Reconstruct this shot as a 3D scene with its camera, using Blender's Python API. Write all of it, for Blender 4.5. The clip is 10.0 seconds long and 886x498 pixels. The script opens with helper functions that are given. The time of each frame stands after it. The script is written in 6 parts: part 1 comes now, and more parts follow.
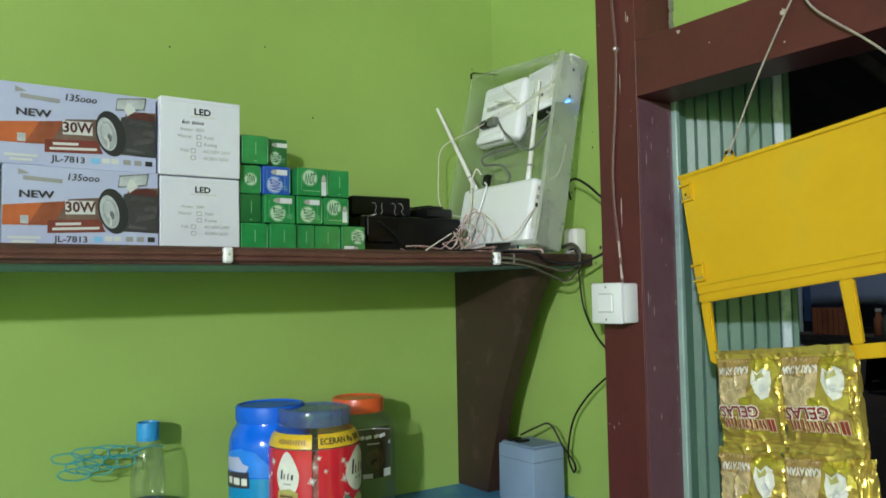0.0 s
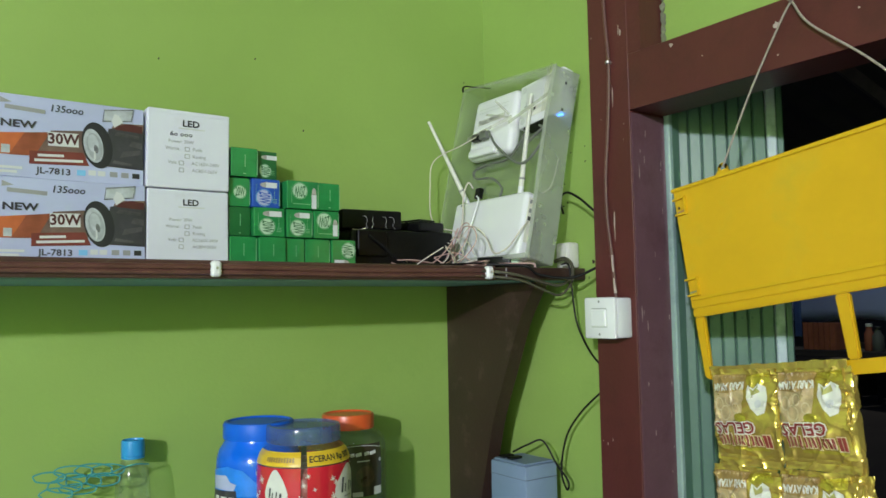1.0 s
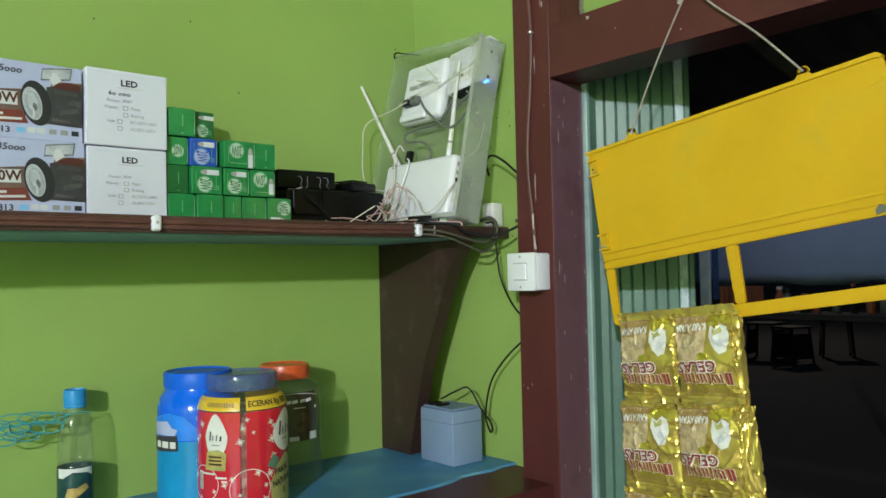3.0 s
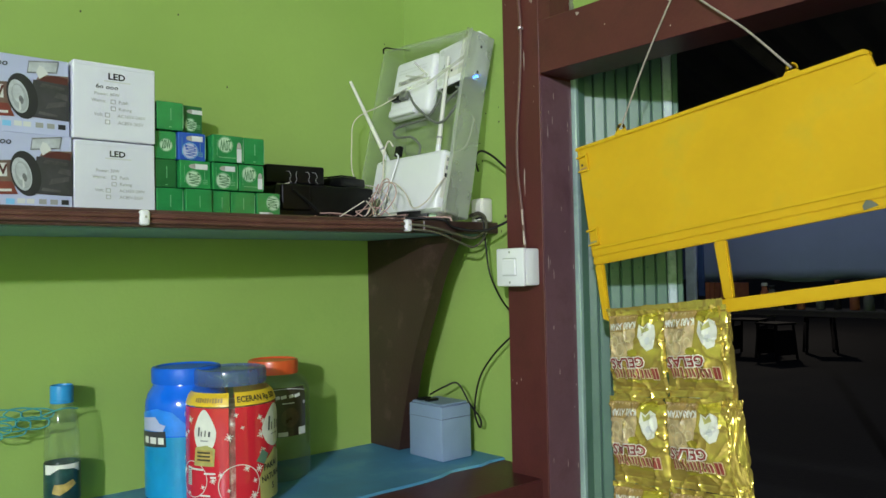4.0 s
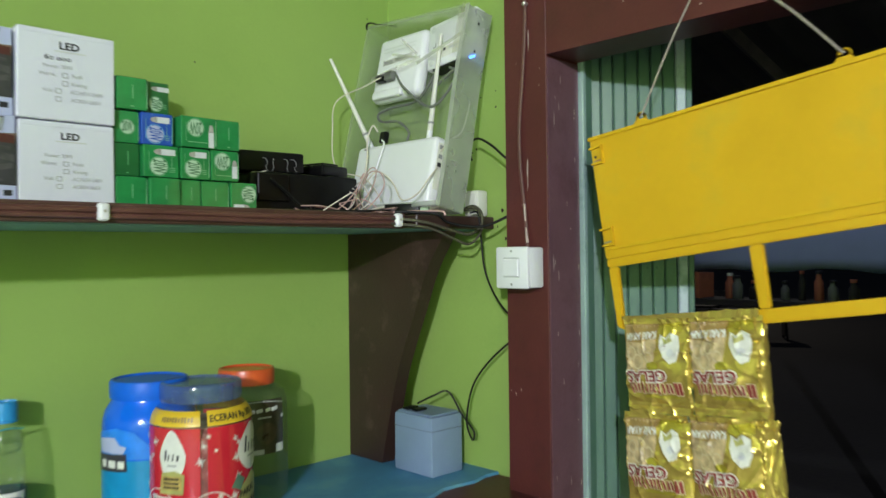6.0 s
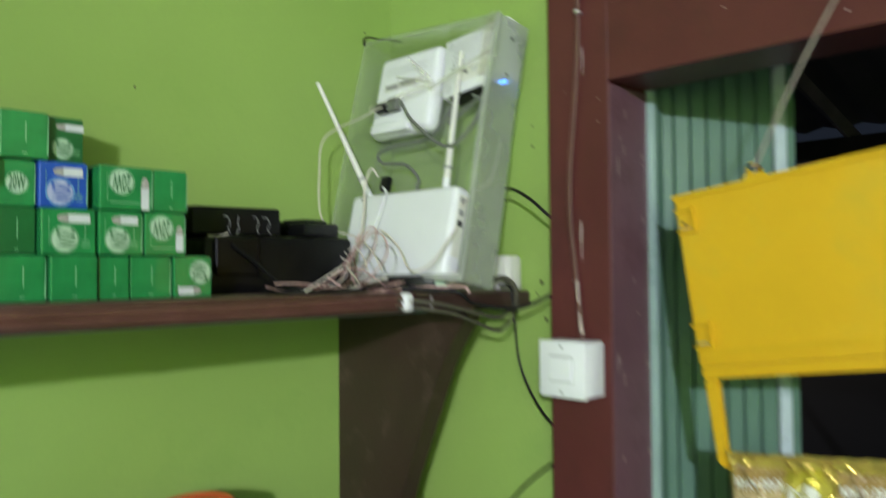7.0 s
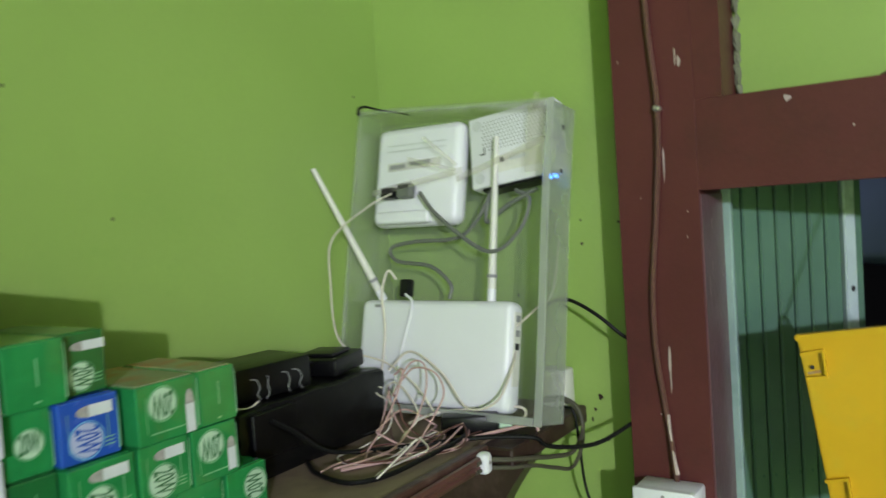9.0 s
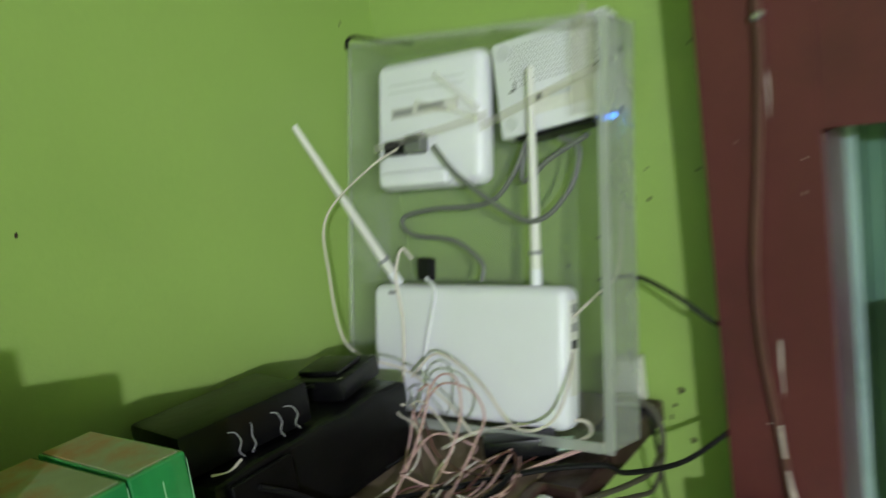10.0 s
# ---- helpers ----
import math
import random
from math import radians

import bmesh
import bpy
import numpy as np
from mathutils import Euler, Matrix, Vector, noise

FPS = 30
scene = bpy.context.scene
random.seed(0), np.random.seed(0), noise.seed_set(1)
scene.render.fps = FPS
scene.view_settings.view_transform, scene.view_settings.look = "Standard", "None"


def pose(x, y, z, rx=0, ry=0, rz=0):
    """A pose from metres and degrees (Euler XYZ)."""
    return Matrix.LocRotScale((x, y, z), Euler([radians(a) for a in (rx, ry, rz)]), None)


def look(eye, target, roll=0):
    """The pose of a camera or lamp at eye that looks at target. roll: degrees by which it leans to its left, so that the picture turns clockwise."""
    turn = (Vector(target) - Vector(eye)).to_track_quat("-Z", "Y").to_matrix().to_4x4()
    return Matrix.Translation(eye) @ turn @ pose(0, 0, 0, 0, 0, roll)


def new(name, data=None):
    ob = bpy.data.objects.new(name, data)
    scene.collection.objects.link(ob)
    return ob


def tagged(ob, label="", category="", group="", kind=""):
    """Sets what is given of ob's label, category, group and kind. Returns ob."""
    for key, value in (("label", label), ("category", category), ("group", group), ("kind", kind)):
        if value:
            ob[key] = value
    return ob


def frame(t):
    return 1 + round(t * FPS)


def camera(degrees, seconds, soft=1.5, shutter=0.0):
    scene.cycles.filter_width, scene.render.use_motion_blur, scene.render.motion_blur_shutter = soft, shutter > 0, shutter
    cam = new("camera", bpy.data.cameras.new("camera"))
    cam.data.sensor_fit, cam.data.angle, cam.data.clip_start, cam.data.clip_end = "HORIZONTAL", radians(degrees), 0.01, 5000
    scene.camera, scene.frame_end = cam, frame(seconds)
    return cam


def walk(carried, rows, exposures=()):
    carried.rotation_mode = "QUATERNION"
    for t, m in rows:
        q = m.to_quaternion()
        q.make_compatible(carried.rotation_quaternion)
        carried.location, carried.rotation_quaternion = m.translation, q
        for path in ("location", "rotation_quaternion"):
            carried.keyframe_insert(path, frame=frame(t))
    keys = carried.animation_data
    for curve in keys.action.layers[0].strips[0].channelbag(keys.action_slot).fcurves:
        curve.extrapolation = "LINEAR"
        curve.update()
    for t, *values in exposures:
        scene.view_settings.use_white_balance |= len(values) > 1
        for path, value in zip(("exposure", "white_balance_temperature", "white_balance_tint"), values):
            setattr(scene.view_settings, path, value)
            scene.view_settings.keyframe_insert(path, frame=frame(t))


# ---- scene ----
cam = camera(59.1, 10.0, soft=1.5, shutter=0.9)
PATH = [
    (0, (-1.086, -1.246, 1.47), (0.047, 0.399, 1.58), -1.0),
    (0.5, (-1.077, -1.235, 1.472), (0.058, 0.405, 1.613), -0.9),
    (1, (-1.078, -1.232, 1.469), (0.073, 0.397, 1.617), -1.0),
    (1.5, (-1.087, -1.253, 1.455), (0.095, 0.353, 1.602), -1.1),
    (2, (-1.097, -1.278, 1.446), (0.127, 0.3, 1.556), -1.2),
    (2.5, (-1.119, -1.29, 1.442), (0.143, 0.259, 1.523), -1.3),
    (3, (-1.122, -1.304, 1.442), (0.162, 0.228, 1.509), -1.2),
    (4.5, (-1.127, -1.292, 1.439), (0.191, 0.21, 1.496), -1.1),
    (5, (-1.126, -1.283, 1.439), (0.198, 0.215, 1.495), -1.0),
    (5.2, (-1.124, -1.284, 1.443), (0.198, 0.216, 1.49), -1.0),
    (6.5, (-0.989, -0.997, 1.505), (0.443, 0.399, 1.509), -0.6),
    (7, (-0.867, -0.864, 1.569), (0.545, 0.552, 1.627), -0.5),
    (7.5, (-0.858, -0.75, 1.653), (0.567, 0.651, 1.748), 0.7),
    (8, (-0.895, -0.647, 1.701), (0.596, 0.683, 1.799), 0.5),
    (8.2, (-0.902, -0.609, 1.729), (0.616, 0.691, 1.794), 0.3),
    (8.5, (-0.919, -0.587, 1.764), (0.652, 0.65, 1.807), -0.6),
    (9, (-0.9, -0.564, 1.808), (0.753, 0.558, 1.709), -3.9),
    (9.5, (-0.818, -0.504, 1.831), (0.87, 0.559, 1.695), -6.5),
    (10, (-0.704, -0.436, 1.866), (0.876, 0.742, 1.526), -8.4),
]
walk(cam, [(t, look(eye, target, roll)) for t, eye, target, roll in PATH],
     exposures=[(0.0, 0.0), (5.2, 0.0), (7.0, 0.06), (7.7, 0.04), (8.5, -0.06), (9.0, -0.12), (9.5, -0.06), (10.0, -0.18)])


# ---- light ----
world = bpy.data.worlds.new("night")
scene.world = world
world.use_nodes = True
world.node_tree.nodes["Background"].inputs[0].default_value = (0.010, 0.013, 0.020, 1)
world.node_tree.nodes["Background"].inputs[1].default_value = 1.0


def lamp(name, place, watts, colour, radius):
    data = bpy.data.lights.new(name, "POINT")
    data.energy, data.color, data.shadow_soft_size = watts, colour, radius
    ob = new(name, data)
    ob.location = place
    return ob


lamp("ceiling_bulb_light", (-5.20, -4.35, 2.76), 1030, (0.94, 0.95, 1.17), 0.08)
lamp("near_bulb_light", (-0.75, -1.70, 2.75), 3, (0.94, 0.95, 1.15), 0.06)
# two unseen lamps added outside to brighten the tarpaulin and the far ground
lamp("tarp_fill_light", (3.1, 0.9, 2.9), 22, (0.80, 0.90, 1.0), 0.10)
lamp("far_ground_fill_light", (16.0, 7.5, 3.5), 110, (1.0, 0.88, 0.74), 0.12)


# ---- materials ----
def material(name, colour, rough=0.6, metal=0.0, vary=0.12, scale=6.0, grain=90.0, bump=0.15, depth=0.002,
             stain=None, stain_amount=0.0, stain_scale=3.0, coat=0.0, spec=0.5):
    """A painted or plain surface: base colour varied at two scales, stains of a second colour, fine relief."""
    m = bpy.data.materials.new(name)
    m.use_nodes = True
    n, link = m.node_tree.nodes, m.node_tree.links
    p = n["Principled BSDF"]
    p.inputs["Roughness"].default_value, p.inputs["Metallic"].default_value = rough, metal
    p.inputs["Coat Weight"].default_value = coat
    p.inputs["Specular IOR Level"].default_value = spec
    co = n.new("ShaderNodeTexCoord").outputs["Object"]

    def noise_tex(size, detail, level=0.55):
        t = n.new("ShaderNodeTexNoise")
        t.inputs["Scale"].default_value, t.inputs["Detail"].default_value, t.inputs["Roughness"].default_value = size, detail, level
        link.new(co, t.inputs["Vector"])
        return t.outputs["Fac"]

    def mixed(fac, one, two):
        x = n.new("ShaderNodeMix")
        x.data_type = "RGBA"
        link.new(fac, x.inputs["Factor"])
        for socket, value in ((x.inputs[6], one), (x.inputs[7], two)):
            if isinstance(value, tuple):
                socket.default_value = (*value, 1)
            else:
                link.new(value, socket)
        return x.outputs[2]

    def ramp(fac, low, high):
        r = n.new("ShaderNodeMapRange")
        r.inputs["From Min"].default_value, r.inputs["From Max"].default_value = low, high
        link.new(fac, r.inputs["Value"])
        return r.outputs["Result"]

    dark = tuple(max(0.0, c * (1 - vary)) for c in colour)
    light = tuple(min(1.0, c * (1 + vary)) for c in colour)
    big, fine = noise_tex(scale, 4), noise_tex(grain, 3)
    c = mixed(ramp(big, 0.3, 0.7), dark, light)
    c = mixed(ramp(fine, 0.25, 1.9), c, dark)
    if stain:
        c = mixed(ramp(noise_tex(stain_scale, 6, 0.65), 0.62 - 0.3 * stain_amount, 0.75 - 0.1 * stain_amount), c, stain)
    link.new(c, p.inputs["Base Color"])
    r = n.new("ShaderNodeMapRange")
    r.inputs["To Min"].default_value, r.inputs["To Max"].default_value = max(0.03, rough - 0.08), min(1.0, rough + 0.10)
    link.new(big, r.inputs["Value"])
    link.new(r.outputs["Result"], p.inputs["Roughness"])
    if bump:
        b = n.new("ShaderNodeBump")
        b.inputs["Strength"].default_value, b.inputs["Distance"].default_value = bump, depth
        link.new(fine, b.inputs["Height"])
        link.new(b.outputs["Normal"], p.inputs["Normal"])
    return m


def clear(name, tint, haze, haze_colour, gloss_rough=0.1, gloss=0.08):
    """Thin clear or milky plastic: mostly let through, a little scattered, a little gloss by Fresnel."""
    m = bpy.data.materials.new(name)
    m.use_nodes = True
    n, link = m.node_tree.nodes, m.node_tree.links
    n.remove(n["Principled BSDF"])
    tr, df, gl = n.new("ShaderNodeBsdfTransparent"), n.new("ShaderNodeBsdfDiffuse"), n.new("ShaderNodeBsdfGlossy")
    tr.inputs[0].default_value, df.inputs[0].default_value = (*tint, 1), (*haze_colour, 1)
    gl.inputs["Roughness"].default_value = gloss_rough
    one, two = n.new("ShaderNodeMixShader"), n.new("ShaderNodeMixShader")
    t = n.new("ShaderNodeTexNoise")
    t.inputs["Scale"].default_value, t.inputs["Detail"].default_value = 14, 4
    r = n.new("ShaderNodeMapRange")
    r.inputs["From Min"].default_value, r.inputs["From Max"].default_value = 0.3, 0.7
    r.inputs["To Min"].default_value, r.inputs["To Max"].default_value = haze * 0.88, haze * 1.12
    co = n.new("ShaderNodeTexCoord")
    link.new(co.outputs["Object"], t.inputs["Vector"])
    link.new(t.outputs["Fac"], r.inputs["Value"])
    link.new(r.outputs["Result"], one.inputs[0])
    link.new(tr.outputs[0], one.inputs[1])
    tl, half = n.new("ShaderNodeBsdfTranslucent"), n.new("ShaderNodeMixShader")
    tl.inputs[0].default_value = (*haze_colour, 1)
    link.new(df.outputs[0], half.inputs[1])
    link.new(tl.outputs[0], half.inputs[2])
    link.new(half.outputs[0], one.inputs[2])
    f = n.new("ShaderNodeFresnel")
    f.inputs["IOR"].default_value = 1.25 + gloss
    least = n.new("ShaderNodeMath")
    least.operation = "MINIMUM"
    least.inputs[1].default_value = 0.28
    link.new(f.outputs[0], least.inputs[0])
    link.new(least.outputs[0], two.inputs[0])
    link.new(one.outputs[0], two.inputs[1])
    link.new(gl.outputs[0], two.inputs[2])
    link.new(two.outputs[0], n["Material Output"].inputs["Surface"])
    return m


def glow(name, colour, strength):
    m = bpy.data.materials.new(name)
    m.use_nodes = True
    p = m.node_tree.nodes["Principled BSDF"]
    p.inputs["Base Color"].default_value = (*colour, 1)
    p.inputs["Emission Color"].default_value, p.inputs["Emission Strength"].default_value = (*colour, 1), strength
    return m


GREEN_WALL = material("lime_green_wall_paint", (0.292, 0.430, 0.104), 0.55, vary=0.09, scale=2.6, grain=160, bump=0.22, depth=0.0012,
                      stain=(0.242, 0.385, 0.090), stain_amount=0.18, stain_scale=2.5)
BROWN = material("maroon_gloss_paint", (0.100, 0.025, 0.024), 0.42, vary=0.18, scale=5, grain=150, bump=0.22, stain=(0.066, 0.020, 0.019), stain_amount=0.4, stain_scale=6, spec=0.32)
BROWN_DARK = material("dark_brown_board_paint", (0.038, 0.018, 0.0145), 0.45, vary=0.2, scale=10, grain=140, bump=0.2, stain=(0.09, 0.055, 0.045), stain_amount=0.2, stain_scale=14)
PURPLE = material("worn_maroon_jamb_paint", (0.150, 0.074, 0.092), 0.30, vary=0.2, scale=7, grain=120, bump=0.35, stain=(0.085, 0.035, 0.042), stain_amount=0.35, stain_scale=7)
EDGE_BROWN = material("dark_brown_edge_paint", (0.078, 0.034, 0.028), 0.42, vary=0.25, scale=14, grain=120, bump=0.25, stain=(0.14, 0.085, 0.07), stain_amount=0.25, stain_scale=22)
CHIP = material("bare_plaster_and_glint", (0.48, 0.39, 0.35), 0.8, vary=0.2, scale=60)
MORTAR = material("rough_grey_mortar", (0.19, 0.20, 0.13), 0.9, vary=0.3, scale=25, bump=0.6, depth=0.004)
MORTAR_BROWN = material("crumbling_brown_mortar", (0.13, 0.065, 0.045), 0.9, vary=0.3, scale=40, bump=0.6, depth=0.004)
SHELF_TOP = material("bare_shelf_board", (0.26, 0.19, 0.13), 0.7, vary=0.2, scale=12, stain=(0.16, 0.11, 0.08), stain_amount=0.3, stain_scale=10)
SHELF_BLUE = material("pale_blue_underside_paint", (0.20, 0.36, 0.40), 0.55, vary=0.12, scale=8)
COUNTER_BLUE = material("blue_counter_paint", (0.075, 0.27, 0.47), 0.5, vary=0.15, scale=9, stain=(0.14, 0.36, 0.48), stain_amount=0.3, stain_scale=9)
GREY_BLUE = material("grey_blue_plastic", (0.22, 0.30, 0.44), 0.5, vary=0.08, scale=10, bump=0.05)
WHITE_PLASTIC = material("white_plastic", (0.80, 0.80, 0.84), 0.38, vary=0.03, scale=10, bump=0.03)
WHITE_AGED = material("aged_white_plastic", (0.72, 0.71, 0.65), 0.42, vary=0.06, scale=15, bump=0.05)
GREY_PRINT = material("grey_print", (0.30, 0.30, 0.30), 0.7, vary=0.1, bump=0)
PALE_PRINT = material("pale_grey_print", (0.60, 0.61, 0.62), 0.7, vary=0.05, bump=0)
SOFT_PRINT = material("faint_grey_print", (0.42, 0.42, 0.44), 0.7, vary=0.1, bump=0)
BLACK_PRINT = material("black_print", (0.02, 0.02, 0.022), 0.6, vary=0.2, bump=0)
CARD_WHITE = material("white_card", (0.66, 0.67, 0.77), 0.75, vary=0.04, scale=8, bump=0.06, stain=(0.58, 0.57, 0.60), stain_amount=0.2, stain_scale=6)
CARD_COOL = material("glossy_pale_card", (0.45, 0.48, 0.70), 0.30, vary=0.08, scale=10, bump=0.03)
CARD_ORANGE = material("orange_print", (0.50, 0.125, 0.045), 0.35, vary=0.25, scale=14, bump=0)
CARD_RUST = material("rust_print", (0.32, 0.085, 0.045), 0.35, vary=0.35, scale=25, bump=0)
CARD_MAROON = material("dark_maroon_print", (0.085, 0.020, 0.022), 0.35, vary=0.2, scale=25, bump=0)
CARD_GREY = material("mid_grey_picture_print", (0.20, 0.20, 0.22), 0.35, vary=0.5, scale=70, bump=0)
LENS_GREY = material("mid_silver_lens_print", (0.36, 0.38, 0.42), 0.3, vary=0.25, scale=40, bump=0)
BODY_GREY = material("dark_grey_picture_print", (0.085, 0.078, 0.088), 0.35, vary=0.5, scale=50, bump=0)
CARD_BROWN = material("brown_print", (0.17, 0.105, 0.09), 0.35, vary=0.4, scale=20, bump=0)
CARD_RED = material("dark_red_print", (0.19, 0.040, 0.035), 0.35, vary=0.15, scale=20, bump=0)
CARD_NAVY = material("dark_navy_print", (0.048, 0.043, 0.055), 0.35, vary=0.4, scale=25, bump=0)
CARD_SKY = material("sky_blue_print", (0.20, 0.50, 0.80), 0.4, vary=0.1, bump=0)
SILVER_PRINT = material("silver_print", (0.50, 0.53, 0.58), 0.3, vary=0.3, scale=40, bump=0)
GREEN_CARD = material("green_gloss_card", (0.020, 0.245, 0.068), 0.20, vary=0.25, scale=28, grain=70, bump=0.3, depth=0.0012, coat=0.6)
LAMP_WHITE = material("lamp_white_print", (0.66, 0.68, 0.72), 0.35, vary=0.08, scale=60, bump=0)
LAMP_CAP = material("pinkish_grey_lamp_cap_print", (0.40, 0.37, 0.36), 0.35, vary=0.3, scale=120, bump=0)
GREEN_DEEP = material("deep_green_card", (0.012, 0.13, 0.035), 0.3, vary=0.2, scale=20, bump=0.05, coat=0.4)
GREEN_PALE = material("whitish_green_print", (0.50, 0.68, 0.52), 0.4, vary=0.1, bump=0)
GREEN_LIGHT = material("pale_green_print_and_glint", (0.22, 0.50, 0.27), 0.4, vary=0.1, bump=0)
BLUE_CARD = material("royal_blue_card", (0.018, 0.085, 0.47), 0.25, vary=0.15, scale=20, bump=0.05, coat=0.5)
KRAFT = material("kraft_card_flap", (0.30, 0.33, 0.19), 0.6, vary=0.2, scale=14, stain=(0.42, 0.17, 0.06), stain_amount=0.45, stain_scale=16)
BLACK_PLASTIC = material("black_plastic", (0.004, 0.004, 0.0045), 0.34, vary=0.3, scale=20, bump=0.15, spec=0.28)
BLACK_RUBBER = material("black_cable", (0.006, 0.006, 0.006), 0.5, vary=0.2, bump=0, spec=0.2)
OLIVE_CABLE = material("dull_olive_grey_cable", (0.075, 0.070, 0.045), 0.6, vary=0.25, bump=0)
GREY_CABLE = material("grey_cable", (0.14, 0.15, 0.13), 0.5, vary=0.15, bump=0)
PINK_CABLE = material("grubby_pink_white_cable", (0.58, 0.37, 0.34), 0.5, vary=0.2, scale=25, bump=0)
CREAM_CABLE = material("cream_cable", (0.66, 0.60, 0.52), 0.5, vary=0.15, scale=25, bump=0)
BROWN_CABLE = material("painted_brown_cable", (0.125, 0.052, 0.043), 0.35, vary=0.25, scale=25, bump=0)
YELLOW = material("yellow_plastic", (0.66, 0.385, 0.008), 0.42, vary=0.08, scale=7, bump=0.06, stain=(0.60, 0.40, 0.02), stain_amount=0.2, stain_scale=7)
YELLOW_EDGE = material("yellow_plastic_rim", (0.66, 0.40, 0.008), 0.42, vary=0.1, scale=9, bump=0.05)
STRING = material("twine", (0.36, 0.31, 0.26), 0.85, vary=0.2, scale=60)
FOIL = material("gold_foil", (0.70, 0.52, 0.12), 0.20, metal=0.65, vary=0.15, scale=18, grain=60, bump=0.25, depth=0.003)
FOIL_OLIVE = material("olive_gold_foil_print", (0.56, 0.47, 0.06), 0.24, metal=0.5, vary=0.2, scale=20, bump=0.2)
FOIL_TAN = material("noodle_tan_print", (0.56, 0.42, 0.23), 0.35, metal=0.0, vary=0.4, scale=70, grain=200, bump=0.15)
FOIL_BROWN = material("brown_print_on_foil", (0.36, 0.235, 0.08), 0.35, metal=0.05, vary=0.3, scale=50, bump=0.1)
FOIL_WHITE = material("white_print_on_foil", (0.74, 0.73, 0.68), 0.35, vary=0.1, scale=50, bump=0.05)
FOIL_RED = material("red_print_on_foil", (0.25, 0.035, 0.03), 0.35, vary=0.15, scale=40, bump=0.05)
NOODLE = material("cream_noodle_print", (0.62, 0.52, 0.32), 0.35, vary=0.2, scale=60, bump=0)
LEMON = material("golden_yellow_print", (0.74, 0.49, 0.03), 0.35, vary=0.08, bump=0)
DOOR_GREEN = material("green_metal_door_paint", (0.100, 0.195, 0.138), 0.34, vary=0.12, scale=8, grain=80, bump=0.1, stain=(0.075, 0.165, 0.115), stain_amount=0.3, stain_scale=6)
DOOR_DARK = material("dark_green_metal_seam", (0.05, 0.12, 0.09), 0.5, vary=0.2)
DOOR_PALE = material("pale_green_door_channel", (0.50, 0.60, 0.61), 0.30, vary=0.1, scale=12, stain=(0.20, 0.32, 0.28), stain_amount=0.3, stain_scale=15)
GUIDE_PAINT = material("glossy_grey_green_channel_paint", (0.30, 0.42, 0.39), 0.18, vary=0.12, scale=10, bump=0.1, stain=(0.20, 0.31, 0.27), stain_amount=0.3, stain_scale=14, coat=0.4)
# unseen ceiling and floor: tones chosen for how much light they bounce
CEILING = material("unseen_dark_ceiling", (0.20, 0.18, 0.15), 0.8, vary=0.06, scale=2)
FLOOR = material("grey_cement_floor", (0.30, 0.29, 0.27), 0.4, vary=0.12, scale=3)
ASPHALT = material("night_ground", (0.026, 0.0245, 0.023), 0.9, vary=0.3, scale=1.5, grain=30, bump=0.4, depth=0.01)
TARP = material("blue_grey_tarpaulin", (0.36, 0.43, 0.68), 0.7, vary=0.12, scale=1.2, grain=20)
RAFTER = material("grey_brown_rafter_wood", (0.20, 0.17, 0.14), 0.8, vary=0.3, scale=6)
ROOF_DARK = material("dark_roof_sheet", (0.075, 0.068, 0.062), 0.8, vary=0.3, scale=3)
WOOD_DARK = material("weathered_dark_wood", (0.022, 0.018, 0.015), 0.8, vary=0.3, scale=6)
RED_CRATE = material("faded_red_wood", (0.42, 0.13, 0.065), 0.7, vary=0.25, scale=8)
PALE_POST = material("pale_blue_grey_post_paint", (0.72, 0.80, 0.86), 0.6, vary=0.2, scale=9)
CLOTH_BLUE = material("dark_blue_cloth", (0.05, 0.10, 0.26), 0.8, vary=0.25, scale=9)
JAR_CLEAR = clear("clear_jar_plastic", (0.965, 0.975, 0.965), 0.08, (0.55, 0.62, 0.50))
LID_BLUE = clear("translucent_blue_lid", (0.78, 0.84, 0.95), 0.40, (0.24, 0.36, 0.74), 0.12, 0.22)
BLUE_LID = material("blue_lid_plastic", (0.004, 0.125, 0.70), 0.42, vary=0.1, bump=0, spec=0.3)
LID_RED = material("orange_red_lid", (0.68, 0.10, 0.025), 0.32, vary=0.08, bump=0, coat=0.3)
JAR_BLUE = material("blue_jar_plastic", (0.004, 0.135, 0.78), 0.13, vary=0.12, scale=12, grain=40, bump=0.12, depth=0.002, spec=0.5)
JAR_TEAL = material("teal_label_print", (0.008, 0.27, 0.55), 0.3, vary=0.15, scale=16, bump=0)
SWEETS_BLUE = material("blue_white_sweet_wrappers", (0.10, 0.33, 0.62), 0.25, vary=0.5, scale=45, bump=0.5, depth=0.006, stain=(0.6, 0.7, 0.8), stain_amount=0.5, stain_scale=60)
KIS_RED = material("red_label_print", (0.60, 0.022, 0.040), 0.14, vary=0.08, scale=16, bump=0, coat=0.4)
LABEL_DARK = material("dark_olive_label_print", (0.040, 0.035, 0.018), 0.3, vary=0.3, scale=30, bump=0, coat=0.3)
LABEL_BROWN = material("dark_brown_label_picture", (0.075, 0.052, 0.030), 0.3, vary=0.4, scale=40, bump=0, coat=0.3)
LEAF_PRINT = material("olive_leaf_print", (0.42, 0.40, 0.13), 0.35, vary=0.2, scale=30, bump=0)
CAP_BLUE = material("sky_blue_cap", (0.025, 0.28, 0.62), 0.35, vary=0.08, bump=0)
BOTTLE_LABEL = material("dark_green_bottle_label", (0.015, 0.06, 0.055), 0.3, vary=0.4, scale=40, bump=0)
